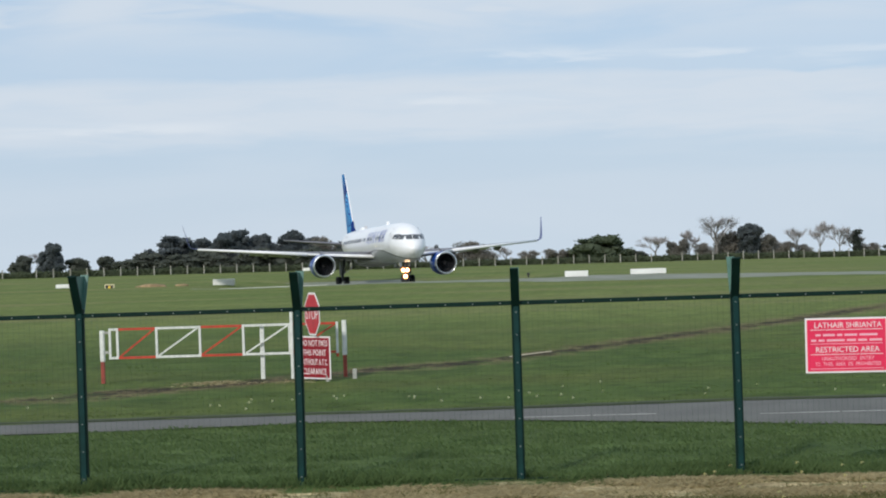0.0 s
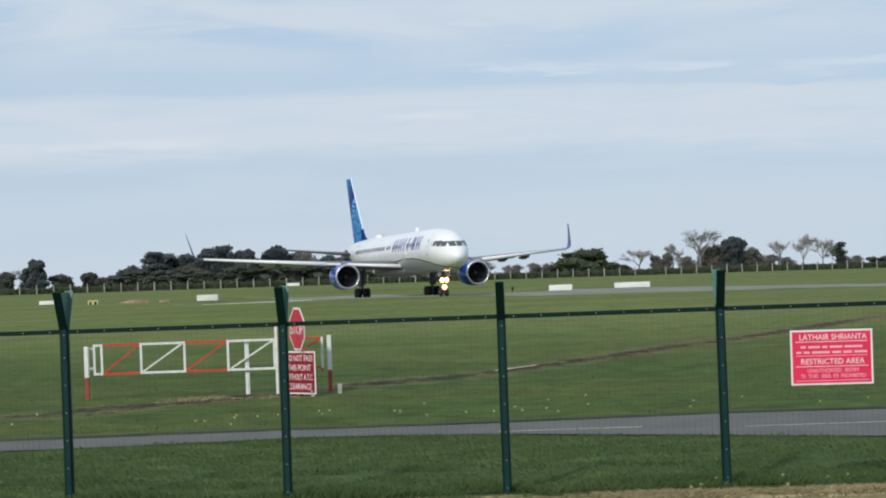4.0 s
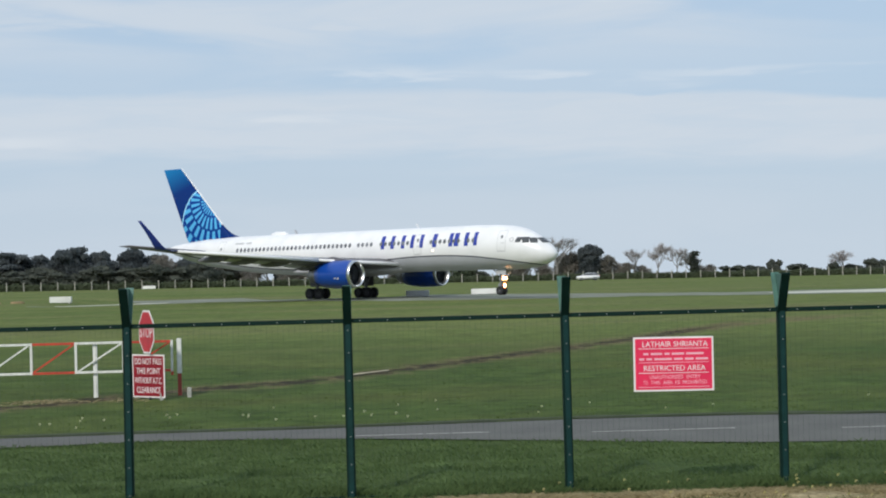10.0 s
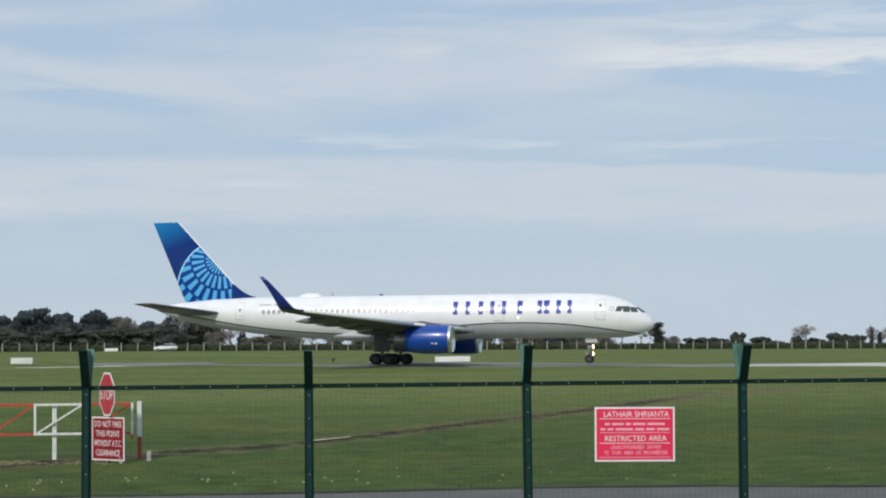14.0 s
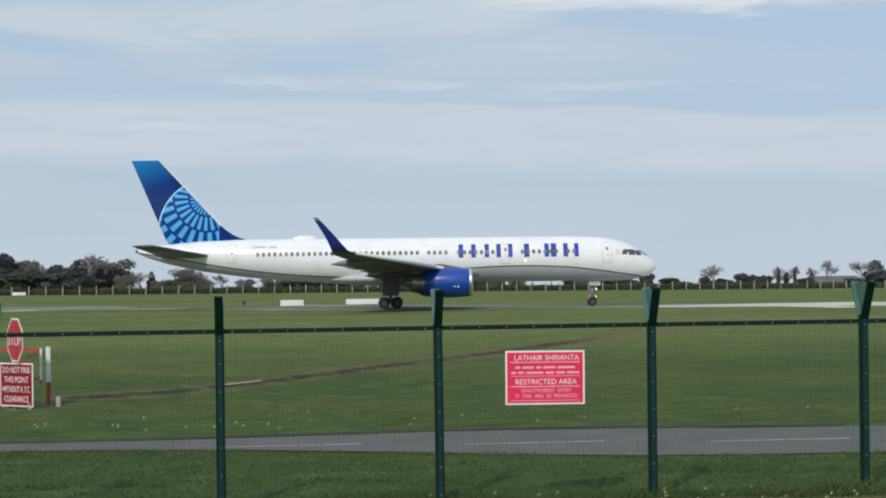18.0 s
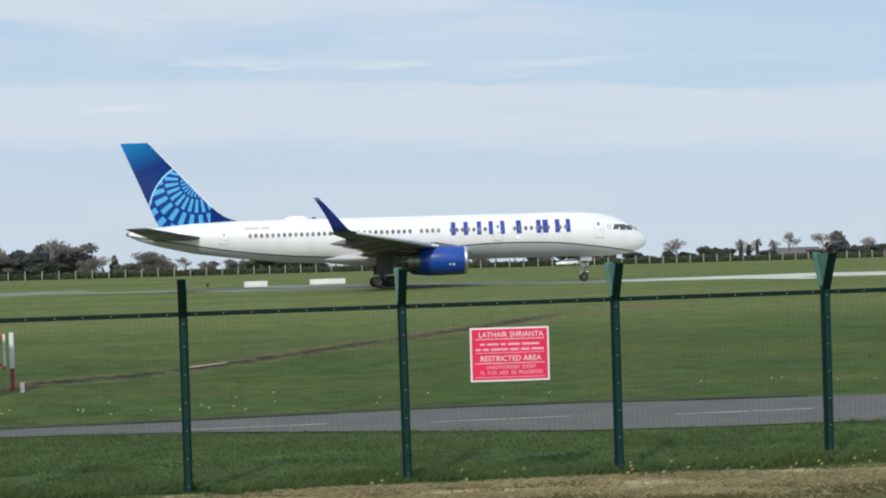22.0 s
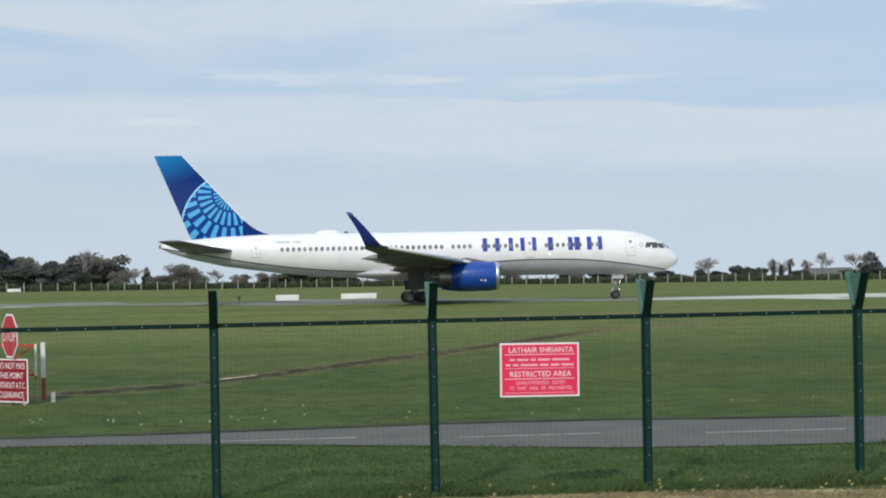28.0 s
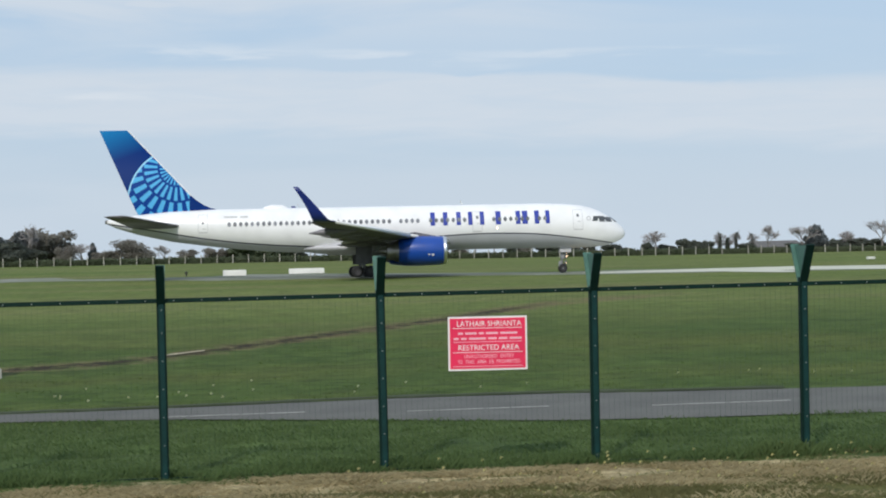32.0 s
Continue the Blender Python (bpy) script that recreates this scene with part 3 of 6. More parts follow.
post0 = build_post()
POSTS = range(-4, 11)
POST_SINK, POST_SHIFT = {1: -0.04, 2: -0.08, 3: -0.03, 4: -0.05}, {1: 0.015, 2: 0.02, 4: -0.035}          # some posts stand deeper in the soil
for k in POSTS:
    lean = pose(POST_X0 + POST_STEP * (k - 2) + POST_SHIFT.get(k, 0.0), FENCE_Y, POST_SINK.get(k, 0.0), 0.25 * math.sin(k * 2.3), 0.3 * math.sin(k * 1.7), 0)
    if k == POSTS[0]:
        post0.matrix_basis = lean
    else:
        copy_thing(post0, lean)


def build_panel():
    rail = part("top_rail", boxed(0.02, 2.985, -0.027, 0.03, 2.375, 2.435, bevel=0.006), M_GREEN, perimeter_fence, "dark green top rail")
    bolt = None
    for k in range(8):
        m = Matrix.Translation((0.19 + 0.375 * k, -0.034, 2.405))
        if bolt is None:
            bolt = part("bolt", rod(bmesh.new(), (0, 0.008, 0), (0, -0.008, 0), 0.010, 6), M_BOLT, rail, "zinc bolt head")
            bolt.matrix_basis = m
        else:
            share("bolt", bolt, rail, m)
    low = part("bottom_rail", boxed(0.06, 2.945, -0.014, 0.014, -0.012, 0.012, bevel=0.004), M_GREEN, perimeter_fence)
    verts, faces = [], []
    for k in range(38):
        x, w = 0.09 + k * 0.0762, 0.0010
        q = len(verts)
        verts += [(x - w, -0.005, 0.07), (x + w, -0.005, 0.07), (x, 0.001, 0.07), (x - w, -0.005, 2.39), (x + w, -0.005, 2.39), (x, 0.001, 2.39)]
        faces += [(q, q + 1, q + 4, q + 3), (q + 1, q + 2, q + 5, q + 4), (q + 2, q, q + 3, q + 5)]
    wires = raw("wire_mesh", verts, faces, M_WIRE, perimeter_fence)
    tagged(wires, "thin green vertical wires", kind="stuff")
    return rail, low, wires


pieces = build_panel()
for k in POSTS[:-1]:
    for o in pieces:
        m = pose(POST_X0 + POST_STEP * (k - 2), FENCE_Y, 0.0)
        if k == POSTS[0]:
            o.matrix_basis = m
        else:
            copy_thing(o, m)


# ---- restricted-area notice on the fence ----
def build_notice():
    w, h = 1.105, 0.745
    s = thing("restricted_area_sign", "pink-red restricted area notice with white border, fixed to the fence", "sign", pose(4.03, FENCE_Y - 0.045, 1.70, 90, 0.4, 0))
    part("board", boxed(-w / 2, w / 2, -h / 2, h / 2, -0.004, 0.004), M_SIGN_WHITE, s, "white bordered backing board")
    part("panel", boxed(-w / 2 + 0.025, w / 2 - 0.025, -h / 2 + 0.025, h / 2 - 0.025, 0.0045, 0.008), M_SIGN_RED, s, "pink-red printed face")
    z = 0.0095
    text_part("lettering", "LATHAIR SHRIANTA", 0.105, M_SIGN_WHITE, s, pose(0.02, 0.270, z), 0.90)
    text_part("lettering", "RESTRICTED AREA", 0.105, M_SIGN_WHITE, s, pose(0.01, -0.060, z), 0.85)
    for y, ww in ((0.212, 0.97), (-0.122, 0.97), (0.022, 0.96), (-0.315, 0.98)):
        part("rule", boxed(-ww / 2, ww / 2, y - 0.004, y + 0.004, 0.0085, 0.0105), M_SIGN_WHITE if y in (0.212, -0.122) else M_SIGN_PINK, s)
    for words, y, wide in (("UNAUTHORISED ENTRY", -0.180, 0.70), ("TO THIS AREA IS PROHIBITED", -0.255, 0.88)):
        step, x = wide / len(words), 0.015 - wide / 2
        for word in words.split():
            text_part("small_print", word, 0.072, M_SIGN_PINK, s, pose(x + step * len(word) / 2, y, z), step * (len(word) - 0.15))
            x += step * (len(word) + 1)
    # two further lines that cannot be read: plain bars in word lengths
    for y, words in ((0.140, (0.07, 0.16, 0.07, 0.17, 0.24)), (0.068, (0.07, 0.08, 0.24, 0.12, 0.12, 0.17))):
        x = -(sum(words) + 0.03 * (len(words) - 1)) / 2
        for ww in words:
            part("print_bar", boxed(x, x + ww, y - 0.014, y + 0.014, 0.0085, 0.0105), M_SIGN_PINK, s)
            x += ww + 0.03
    return s


build_notice()


# ---- red and white barrier, with its signs ----
def build_gate():
    g = thing("barrier_gate", "red and white tubular steel swing barrier between two painted posts", "gate", pose(0, 45.2, 0))
    top, bot, t = 1.355, 0.635, 0.055
    # sections along the gate, each with rails and a diagonal
    cuts = [(-10.92, -10.73, "w"), (-10.73, -9.75, "r"), (-9.75, -8.64, "w"), (-8.64, -7.53, "r"), (-7.53, -6.35, "w"), (-6.35, -5.16, "r")]
    for x0, x1, c in cuts:
        m = M_GATE_WHITE if c == "w" else M_GATE_RED
        part("top_rail", beam(bmesh.new(), (x0, 0, top), (x1, 0, top), t, t), m, g)
        part("bottom_rail", beam(bmesh.new(), (x0, 0, bot), (x1, 0, bot), t, t), m, g)
        if x1 - x0 > 0.5:
            part("brace", beam(bmesh.new(), (x0 + 0.06, 0.004, bot + 0.03), (x1 - 0.06, 0.004, top - 0.03), t * 0.8, t * 0.7), m, g)
    for x in (-10.92, -10.73, -9.73, -8.63, -7.53, -6.36, -5.16):
        part("upright", beam(bmesh.new(), (x, -0.003, bot - 0.03), (x, -0.003, top + 0.03), t, t), M_GATE_WHITE, g)
    part("red_foot", boxed(-5.19, -5.13, -0.03, 0.03, bot - 0.12, bot - 0.035), M_GATE_RED, g)
    for x, name in ((-11.12, "hinge_post"), (-4.98, "latch_post")):
        p = part(name, boxed(x - 0.055, x + 0.055, -0.05, 0.05, 0.55, 1.335 if x < -6 else 1.42, bevel=0.008), M_GATE_WHITE, g, "white upper half of the gate post")
        part("lower_post", boxed(x - 0.045, x + 0.045, -0.045, 0.045, -0.3, 0.548), M_POST_RED, p, "faded red lower half")
    for z in (0.78, 1.28):
        part("hinge", boxed(-11.06, -10.94, -0.025, 0.025, z - 0.03, z + 0.03, bevel=0.006), M_GREY_POST, g)
    part("rest_post", boxed(-7.12, -7.02, 0.05, 0.13, -0.3, 1.32, bevel=0.008), M_GATE_WHITE, g, "white rest post behind the barrier")
    part("catch_post", boxed(-6.33, -6.26, -0.14, -0.07, -0.2, 1.72, bevel=0.006), M_GATE_WHITE, g, "slim white catch post")
    return g


build_gate()


def octagon(bm, r, z0, z1):
    pts = [(r * math.cos(math.pi / 8 + k * math.pi / 4), r * math.sin(math.pi / 8 + k * math.pi / 4)) for k in range(8)]
    a, b = [bm.verts.new((x, y, z0)) for x, y in pts], [bm.verts.new((x, y, z1)) for x, y in pts]
    bm.faces.new(a[::-1]), bm.faces.new(b)
    for k in range(8):
        bm.faces.new((a[k], a[(k + 1) % 8], b[(k + 1) % 8], b[k]))
    return bm


def build_stop():
    """An octagon over a square notice on one dark pole."""
    s = thing("stop_sign", "red octagonal stop sign over a dark red clearance notice", "stop sign", pose(-5.57, 44.0, 0))
    part("pole", rod(bmesh.new(), (0, 0.06, -0.3), (0, 0.06, 2.0), 0.035, 10), M_BLACK, s)
    turn = Matrix.Translation((-0.05, -0.01, 1.64)) @ pose(0, 0, 0, 0, 0, -63) @ pose(0, 0, 0, 90, 0, 0)
    rim = part("octagon_board", octagon(bmesh.new(), 0.565, -0.006, 0.004), M_SIGN_WHITE, s, "white rim of the octagon")
    rim.matrix_basis = turn
    part("octagon_face", octagon(bmesh.new(), 0.515, 0.005, 0.010), M_STOP_RED, rim, "red octagon face")
    text_part("lettering", "STOP", 0.36, M_SIGN_WHITE, rim, pose(0, -0.02, 0.0115), 0.86)
    turn2 = Matrix.Translation((-0.02, -0.03, 0.575)) @ pose(0, 0, 0, 0, 0, -38) @ pose(0, 0, 0, 90, 0, 0)
    b = part("notice_board", boxed(-0.54, 0.54, -0.52, 0.52, -0.006, 0.004), M_SIGN_WHITE, s, "white bordered notice board")
    b.matrix_basis = turn2
    part("notice_face", boxed(-0.505, 0.505, -0.485, 0.485, 0.005, 0.010), M_DARK_RED, b, "dark red notice face")
    for words, y, w in (("DO NOT PASS", 0.345, 0.90), ("THIS POINT", 0.115, 0.80), ("WITHOUT A.T.C.", -0.115, 0.92), ("CLEARANCE", -0.345, 0.80)):
        text_part("lettering", words, 0.21, M_SIGN_WHITE, b, pose(0, y, 0.0115), w)
    return s


build_stop()
stub = mesh_object("marker_post", boxed(-4.72, -4.62, 44.4, 44.5, -0.2, 0.24, bevel=0.01), M_GREY_POST)
tagged(stub, "short weathered grey marker post in the grass", "post", "grey posts by the barrier")
stub2 = mesh_object("marker_post", boxed(-5.30, -5.22, 43.7, 43.78, -0.2, 0.16, bevel=0.01), M_GREY_POST)
tagged(stub2, "short weathered grey marker post in the grass", "post", "grey posts by the barrier")


# ---- white marker boxes by the taxiway ----
def marker(x0, x1, y, h, mat_, label, name="marker_box", d=0.7):
    m = thing(name, label, "marker", pose((x0 + x1) / 2, y, ground_z((x0 + x1) / 2, y) - 0.02))
    w = (x1 - x0) / 2
    part("body", boxed(-w, w, -d / 2, d / 2, 0.06, h, bevel=0.03), mat_, m)
    for x in (-w * 0.8, w * 0.8):
        part("foot", boxed(x - 0.1, x + 0.1, -d / 2.4, d / 2.4, -0.05, 0.058), M_GREY_POST, m)
    return m


M_BOX_WHITE = mat("box_white", (0.80, 0.80, 0.76), 0.6, var=0.12, scale=1.2, fine=20)
M_BOX_GREY = mat("box_grey_white", (0.70, 0.70, 0.66), 0.6, var=0.2, scale=1.2, fine=20)
M_ORANGE = mat("orange_clay", (0.30, 0.21, 0.11), 0.9, var=0.5, scale=1.5, fine=10, bump=0.5)
marker(2.65, 4.90, 177, 0.62, M_BOX_WHITE, "long white marker box beside the taxiway")
marker(9.85, 13.6, 193, 0.62, M_BOX_WHITE, "longer white marker box beside the taxiway")
marker(-36.6, -34.2, 203, 0.74, M_BOX_GREY, "greyish white equipment box on the grass")
marker(-55.9, -53.6, 208, 0.5, M_BOX_WHITE, "low white box on the grass")
marker(-44.3, -41.9, 342, 0.62, M_BOX_WHITE, "small white box at the foot of the far hedge")
marker(80.9, 81.8, 211, 0.36, M_BOX_GREY, "small pale box on the far grass")


def taxi_sign():
    s = thing("airfield_sign", "small yellow and black airfield guidance sign on the grass", "sign", pose(-47.75, 200, ground_z(-48, 200) - 0.16))
    part("frame", boxed(-0.55, 0.55, -0.12, 0.12, 0.05, 0.62, bevel=0.02), mat("pale_yellow_frame", (0.62, 0.56, 0.34), 0.5), s, "pale yellow frame")
    part("face", boxed(-0.42, 0.42, -0.130, -0.122, 0.10, 0.50), M_BLACK, s, "black sign face")
    part("mark", boxed(-0.14, 0.14, -0.140, -0.1325, 0.16, 0.44), mat("sign_yellow", (0.75, 0.52, 0.06), 0.5), s, "yellow panel")


taxi_sign()


def edge_light(x, y):
    e = thing("taxiway_light", "small dark taxiway edge light on a stub in the grass", "light", pose(x, y, ground_z(x, y)))
    part("stub", rod(bmesh.new(), (0, 0, -0.1), (0, 0, 0.30), 0.09, 8), M_BLACK, e)
    part("lens", lathe(bmesh.new(), [(0.30, 0.19), (0.36, 0.21), (0.50, 0.16), (0.56, 0.03)], "z", 12), M_BLACK, e, "dark lens cap", smooth=True)


edge_light(-1.1, 219)


def heap(x, y, sx, sy, h, material, name, label):
    bm = bmesh.new()
    bmesh.ops.create_icosphere(bm, subdivisions=3, radius=1)
    for v in bm.verts:
        k = 1 + 0.35 * noise.noise(v.co * 2.2 + Vector((x, y, 0)))
        v.co = Vector((v.co.x * sx * k, v.co.y * sy * k, max(-0.1, v.co.z * h * k)))
    o = mesh_object(name, bm, material, smooth=True)
    o.matrix_basis = pose(x, y, ground_z(x, y))
    tagged(o, label, "heap")


heap(-43.2, 201, 1.7, 0.8, 0.34, M_ORANGE, "soil_heap", "low heap of orange-brown soil on the grass")
heap(-40.0, 202, 0.8, 0.5, 0.25, M_ORANGE, "soil_heap", "small heap of orange-brown soil on the grass")


# ---- airliner ----
# its space: x forward from the point between the main gear legs, y to its left, z up from the ground
NOSE = 24.1
STATIONS = [(0.0, 3.52, 0.02, 0.02), (0.12, 3.53, 0.36, 0.34), (0.4, 3.56, 0.66, 0.63), (1.0, 3.66, 1.04, 1.03), (1.7, 3.80, 1.32, 1.36), (2.4, 3.95, 1.53, 1.62),
            (3.2, 4.08, 1.69, 1.82), (4.2, 4.19, 1.80, 1.94), (6.0, 4.28, 1.87, 2.01), (8.0, 4.32, 1.88, 2.03), (28.0, 4.33, 1.88, 2.03), (30.5, 4.375, 1.87, 1.995),
            (33.0, 4.46, 1.83, 1.91), (37.0, 4.655, 1.63, 1.705), (41.0, 4.885, 1.22, 1.365), (44.0, 5.09, 0.78, 0.89), (46.1, 5.29, 0.38, 0.41), (46.7, 5.38, 0.18, 0.18)]


def hull(d):
    """Height of the middle, half width and half height at d metres behind the nose."""
    xs = [s[0] for s in STATIONS]
    return [float(np.interp(d, xs, [s[k] for s in STATIONS])) for k in (1, 2, 3)]


def skin(d, z, side, out=0.012):
    """The point of the skin at a height, on one side (-1: its right)."""
    zc, w, h = hull(d)
    q = max(-0.999, min(0.999, (z - zc) / h))
    return (NOSE - d, side * (w * math.sqrt(1 - q * q) + out), z)


def nose_skin(y, z, out=0.02):
    """The point of the nose at a distance from the middle line and a height."""
    lo, hi = 0.05, 6.0
    for _ in range(40):
        d = (lo + hi) / 2
        zc, w, h = hull(d)
        if (y / w) ** 2 + ((z - zc) / h) ** 2 > 1:
            lo = d
        else:
            hi = d
    return (NOSE - hi + out, y, z + out)


def paint_mat(name):
    """White upper hull, grey belly, and the dark line that parts them."""
    m, t, p = node_mat(name)
    co, sep = t.nodes.new("ShaderNodeTexCoord"), t.nodes.new("ShaderNodeSeparateXYZ")
    t.links.new(co.outputs["Object"], sep.inputs[0])
    mr = t.nodes.new("ShaderNodeMapRange")
    for k, val in zip(("From Min", "From Max"), (-23.0, 24.1)):
        mr.inputs[k].default_value = val
    cv = t.nodes.new("ShaderNodeFloatCurve")
    line = [(0.0, 5.30), (4.6, 4.53), (7.6, 3.97), (10.1, 3.58), (13.1, 3.22), (17.1, 2.92), (20.8, 2.80), (25.0, 2.98), (28.0, 3.34), (31.0, 3.58), (34.0, 3.68), (38.0, 3.60), (41.6, 3.24), (44.5, 2.82), (47.1, 2.40)]
    c = cv.mapping.curves[0]
    for px, pz in line[1:-1]:
        c.points.new(px / 47.1, (pz - 2) / 4)
    c.points[0].location, c.points[-1].location = (0, (line[0][1] - 2) / 4), (1, (line[-1][1] - 2) / 4)
    cv.mapping.update()
    t.links.new(sep.outputs["X"], mr.inputs["Value"])
    t.links.new(mr.outputs[0], cv.inputs["Value"])
    z = t.nodes.new("ShaderNodeMath")
    z.operation = "MULTIPLY_ADD"
    z.inputs[1].default_value, z.inputs[2].default_value = 4.0, 2.0
    t.links.new(cv.outputs[0], z.inputs[0])
    d = t.nodes.new("ShaderNodeMath")
    d.operation = "SUBTRACT"
    t.links.new(sep.outputs["Z"], d.inputs[0])
    t.links.new(z.outputs[0], d.inputs[1])
    ramp = t.nodes.new("ShaderNodeMapRange")
    ramp.inputs["From Min"].default_value, ramp.inputs["From Max"].default_value = -1.0, 1.0
    t.links.new(d.outputs[0], ramp.inputs["Value"])
    cr = t.nodes.new("ShaderNodeValToRGB")
    cr.color_ramp.interpolation = "CONSTANT"
    cr.color_ramp.elements[0].position, cr.color_ramp.elements[0].color = 0.0, (0.50, 0.51, 0.54, 1)
    cr.color_ramp.elements[1].position, cr.color_ramp.elements[1].color = 0.462, (0.030, 0.033, 0.060, 1)
    e = cr.color_ramp.elements.new(0.518)
    e.color = (0.84, 0.84, 0.84, 1)
    t.links.new(ramp.outputs[0], cr.inputs[0])
    ns = t.nodes.new("ShaderNodeTexNoise")
    ns.inputs["Scale"].default_value, ns.inputs["Detail"].default_value = 0.7, 6.0
    t.links.new(co.outputs["Object"], ns.inputs["Vector"])
    dirt = t.nodes.new("ShaderNodeMapRange")
    for k, val in zip(("From Min", "From Max", "To Min", "To Max"), (0.4, 0.75, 1.0, 0.90)):
        dirt.inputs[k].default_value = val
    t.links.new(ns.outputs["Fac"], dirt.inputs["Value"])
    hsv = t.nodes.new("ShaderNodeHueSaturation")
    t.links.new(dirt.outputs[0], hsv.inputs["Value"])
    t.links.new(cr.outputs[0], hsv.inputs["Color"])
    t.links.new(hsv.outputs[0], p.inputs["Base Color"])
    p.inputs["Roughness"].default_value, p.inputs["Coat Weight"].default_value = 0.32, 0.3
    return m


def fin_mat():
    """Deep blue fin, lighter towards the tip, with a pale blue grid of plain curved bars."""
    m, t, p = node_mat("fin_paint")
    co, sep = t.nodes.new("ShaderNodeTexCoord"), t.nodes.new("ShaderNodeSeparateXYZ")
    t.links.new(co.outputs["Object"], sep.inputs[0])

    def op(kind, a, b=0.0):
        n = t.nodes.new("ShaderNodeMath")
        n.operation = kind
        for i, v in enumerate((a, b)):
            if isinstance(v, (int, float)):
                n.inputs[i].default_value = v
            else:
                t.links.new(v, n.inputs[i])
        return n.outputs[0]

    def blend(f, a, b):
        n = t.nodes.new("ShaderNodeMix")
        n.data_type = "RGBA"
        t.links.new(f, n.inputs["Factor"])
        for key, v in (("A", a), ("B", b)):
            if isinstance(v, tuple):
                n.inputs[key].default_value = (*v, 1)
            else:
                t.links.new(v, n.inputs[key])
        return n.outputs["Result"]

    x, z = sep.outputs["X"], sep.outputs["Z"]
    fade = t.nodes.new("ShaderNodeMapRange")
    for k, val in zip(("From Min", "From Max"), (10.9, 14.4)):
        fade.inputs[k].default_value = val
    t.links.new(op("ADD", z, op("MULTIPLY", op("ADD", x, 21.5), -0.35)), fade.inputs["Value"])
    base = blend(fade.outputs[0], (0.002, 0.026, 0.150), (0.012, 0.190, 0.430))
    # ball of the emblem, and the pole from which its bars spread
    dx, dz = op("ADD", x, 15.7), op("SUBTRACT", z, 6.9)
    ball = op("SQRT", op("ADD", op("MULTIPLY", dx, dx), op("MULTIPLY", dz, dz)))
    px, pz = op("ADD", x, 16.35), op("SUBTRACT", z, 10.1)
    r = op("SQRT", op("ADD", op("MULTIPLY", px, px), op("MULTIPLY", pz, pz)))
    ang = op("ARCTAN2", px, op("MULTIPLY", pz, -1.0))
    inside = op("MULTIPLY", op("LESS_THAN", ball, 5.12), op("LESS_THAN", x, -15.3))
    lat = op("LESS_THAN", op("ABSOLUTE", op("SUBTRACT", op("FRACT", op("DIVIDE", op("SUBTRACT", r, 0.25), 1.38)), 0.5)), 0.43)
    ring = op("FLOOR", op("DIVIDE", op("SUBTRACT", r, 0.25), 1.38))
    lon = op("LESS_THAN", op("FRACT", op("ADD", op("MULTIPLY", ang, 4.4), op("MULTIPLY", ring, 0.5))), 0.50)
    bars = op("MULTIPLY", op("MULTIPLY", lat, lon), inside)
    blue = blend(inside, base, (0.004, 0.045, 0.235))
    col = blend(bars, blue, (0.085, 0.390, 0.680))
    rim = op("MULTIPLY", op("MULTIPLY", op("LESS_THAN", ball, 5.16), op("LESS_THAN", x, -15.3)), op("GREATER_THAN", ball, 5.02))
    col = blend(rim, col, (0.30, 0.60, 0.80))
    t.links.new(col, p.inputs["Base Color"])
    p.inputs["Roughness"].default_value, p.inputs["Specular IOR Level"].default_value = 0.55, 0.10
    return m


M_HULL = paint_mat("hull_paint")
M_FIN = fin_mat()
M_WHITE = mat("aircraft_white", (0.82, 0.82, 0.82), 0.32, var=0.08, scale=0.8, fine=8, coat=0.3)
# light wing grey darkened here, so the colour holds the shade underneath
M_WING_SHADED = mat("wing_shaded_grey", (0.155, 0.150, 0.165), 0.45, var=0.2, scale=0.8, fine=10)
M_FAIRING = mat("fairing_pale_grey", (0.46, 0.46, 0.48), 0.4, var=0.12, scale=0.6, fine=8)
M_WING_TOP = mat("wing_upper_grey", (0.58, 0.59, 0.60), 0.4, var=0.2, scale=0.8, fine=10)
M_BLUE = mat("engine_blue", (0.006, 0.058, 0.330), 0.30, var=0.15, scale=0.8, fine=10, coat=0.4)
M_WINGLET = mat("winglet_navy", (0.008, 0.022, 0.170), 0.3, var=0.15, scale=1.5, fine=10, coat=0.3)
M_LETTER = mat("lettering_blue", (0.022, 0.045, 0.330), 0.35, var=0.12, scale=1.5)
M_CHROME = mat("polished_lip", (0.82, 0.83, 0.84), 0.32, metal=1.0, var=0.05)
M_STEEL = mat("nozzle_metal", (0.34, 0.33, 0.32), 0.38, metal=0.9, var=0.3, scale=2)
M_TYRE = mat("tyre_rubber", (0.018, 0.018, 0.019), 0.85, var=0.3)
M_GEAR = mat("gear_leg_grey", (0.26, 0.27, 0.28), 0.5, var=0.3, scale=3)
# rim and gear door colours are darkened for the shade below the wings
M_RIM = mat("wheel_rim_shaded", (0.045, 0.045, 0.048), 0.6, metal=0.2, var=0.3, scale=3)
M_DARK_DOOR = mat("gear_door_shaded_grey", (0.095, 0.095, 0.10), 0.6, var=0.3, scale=2)
M_GLASS = mat("dark_cabin_glass", (0.080, 0.086, 0.092), 0.15, var=0.2, spec=0.5)
M_WINDOW = mat("cabin_window_shade", (0.19, 0.20, 0.22), 0.25, var=0.3, per_object=0.3)
M_SEAM = mat("panel_seam_grey", (0.50, 0.50, 0.51), 0.5, var=0.2)
M_FAN = mat("fan_blades", (0.055, 0.058, 0.065), 0.35, metal=0.6, var=0.3, scale=3)
M_LAMP = mat("landing_light", (1.0, 0.70, 0.42), 0.3, emit=9.0, var=0.0)
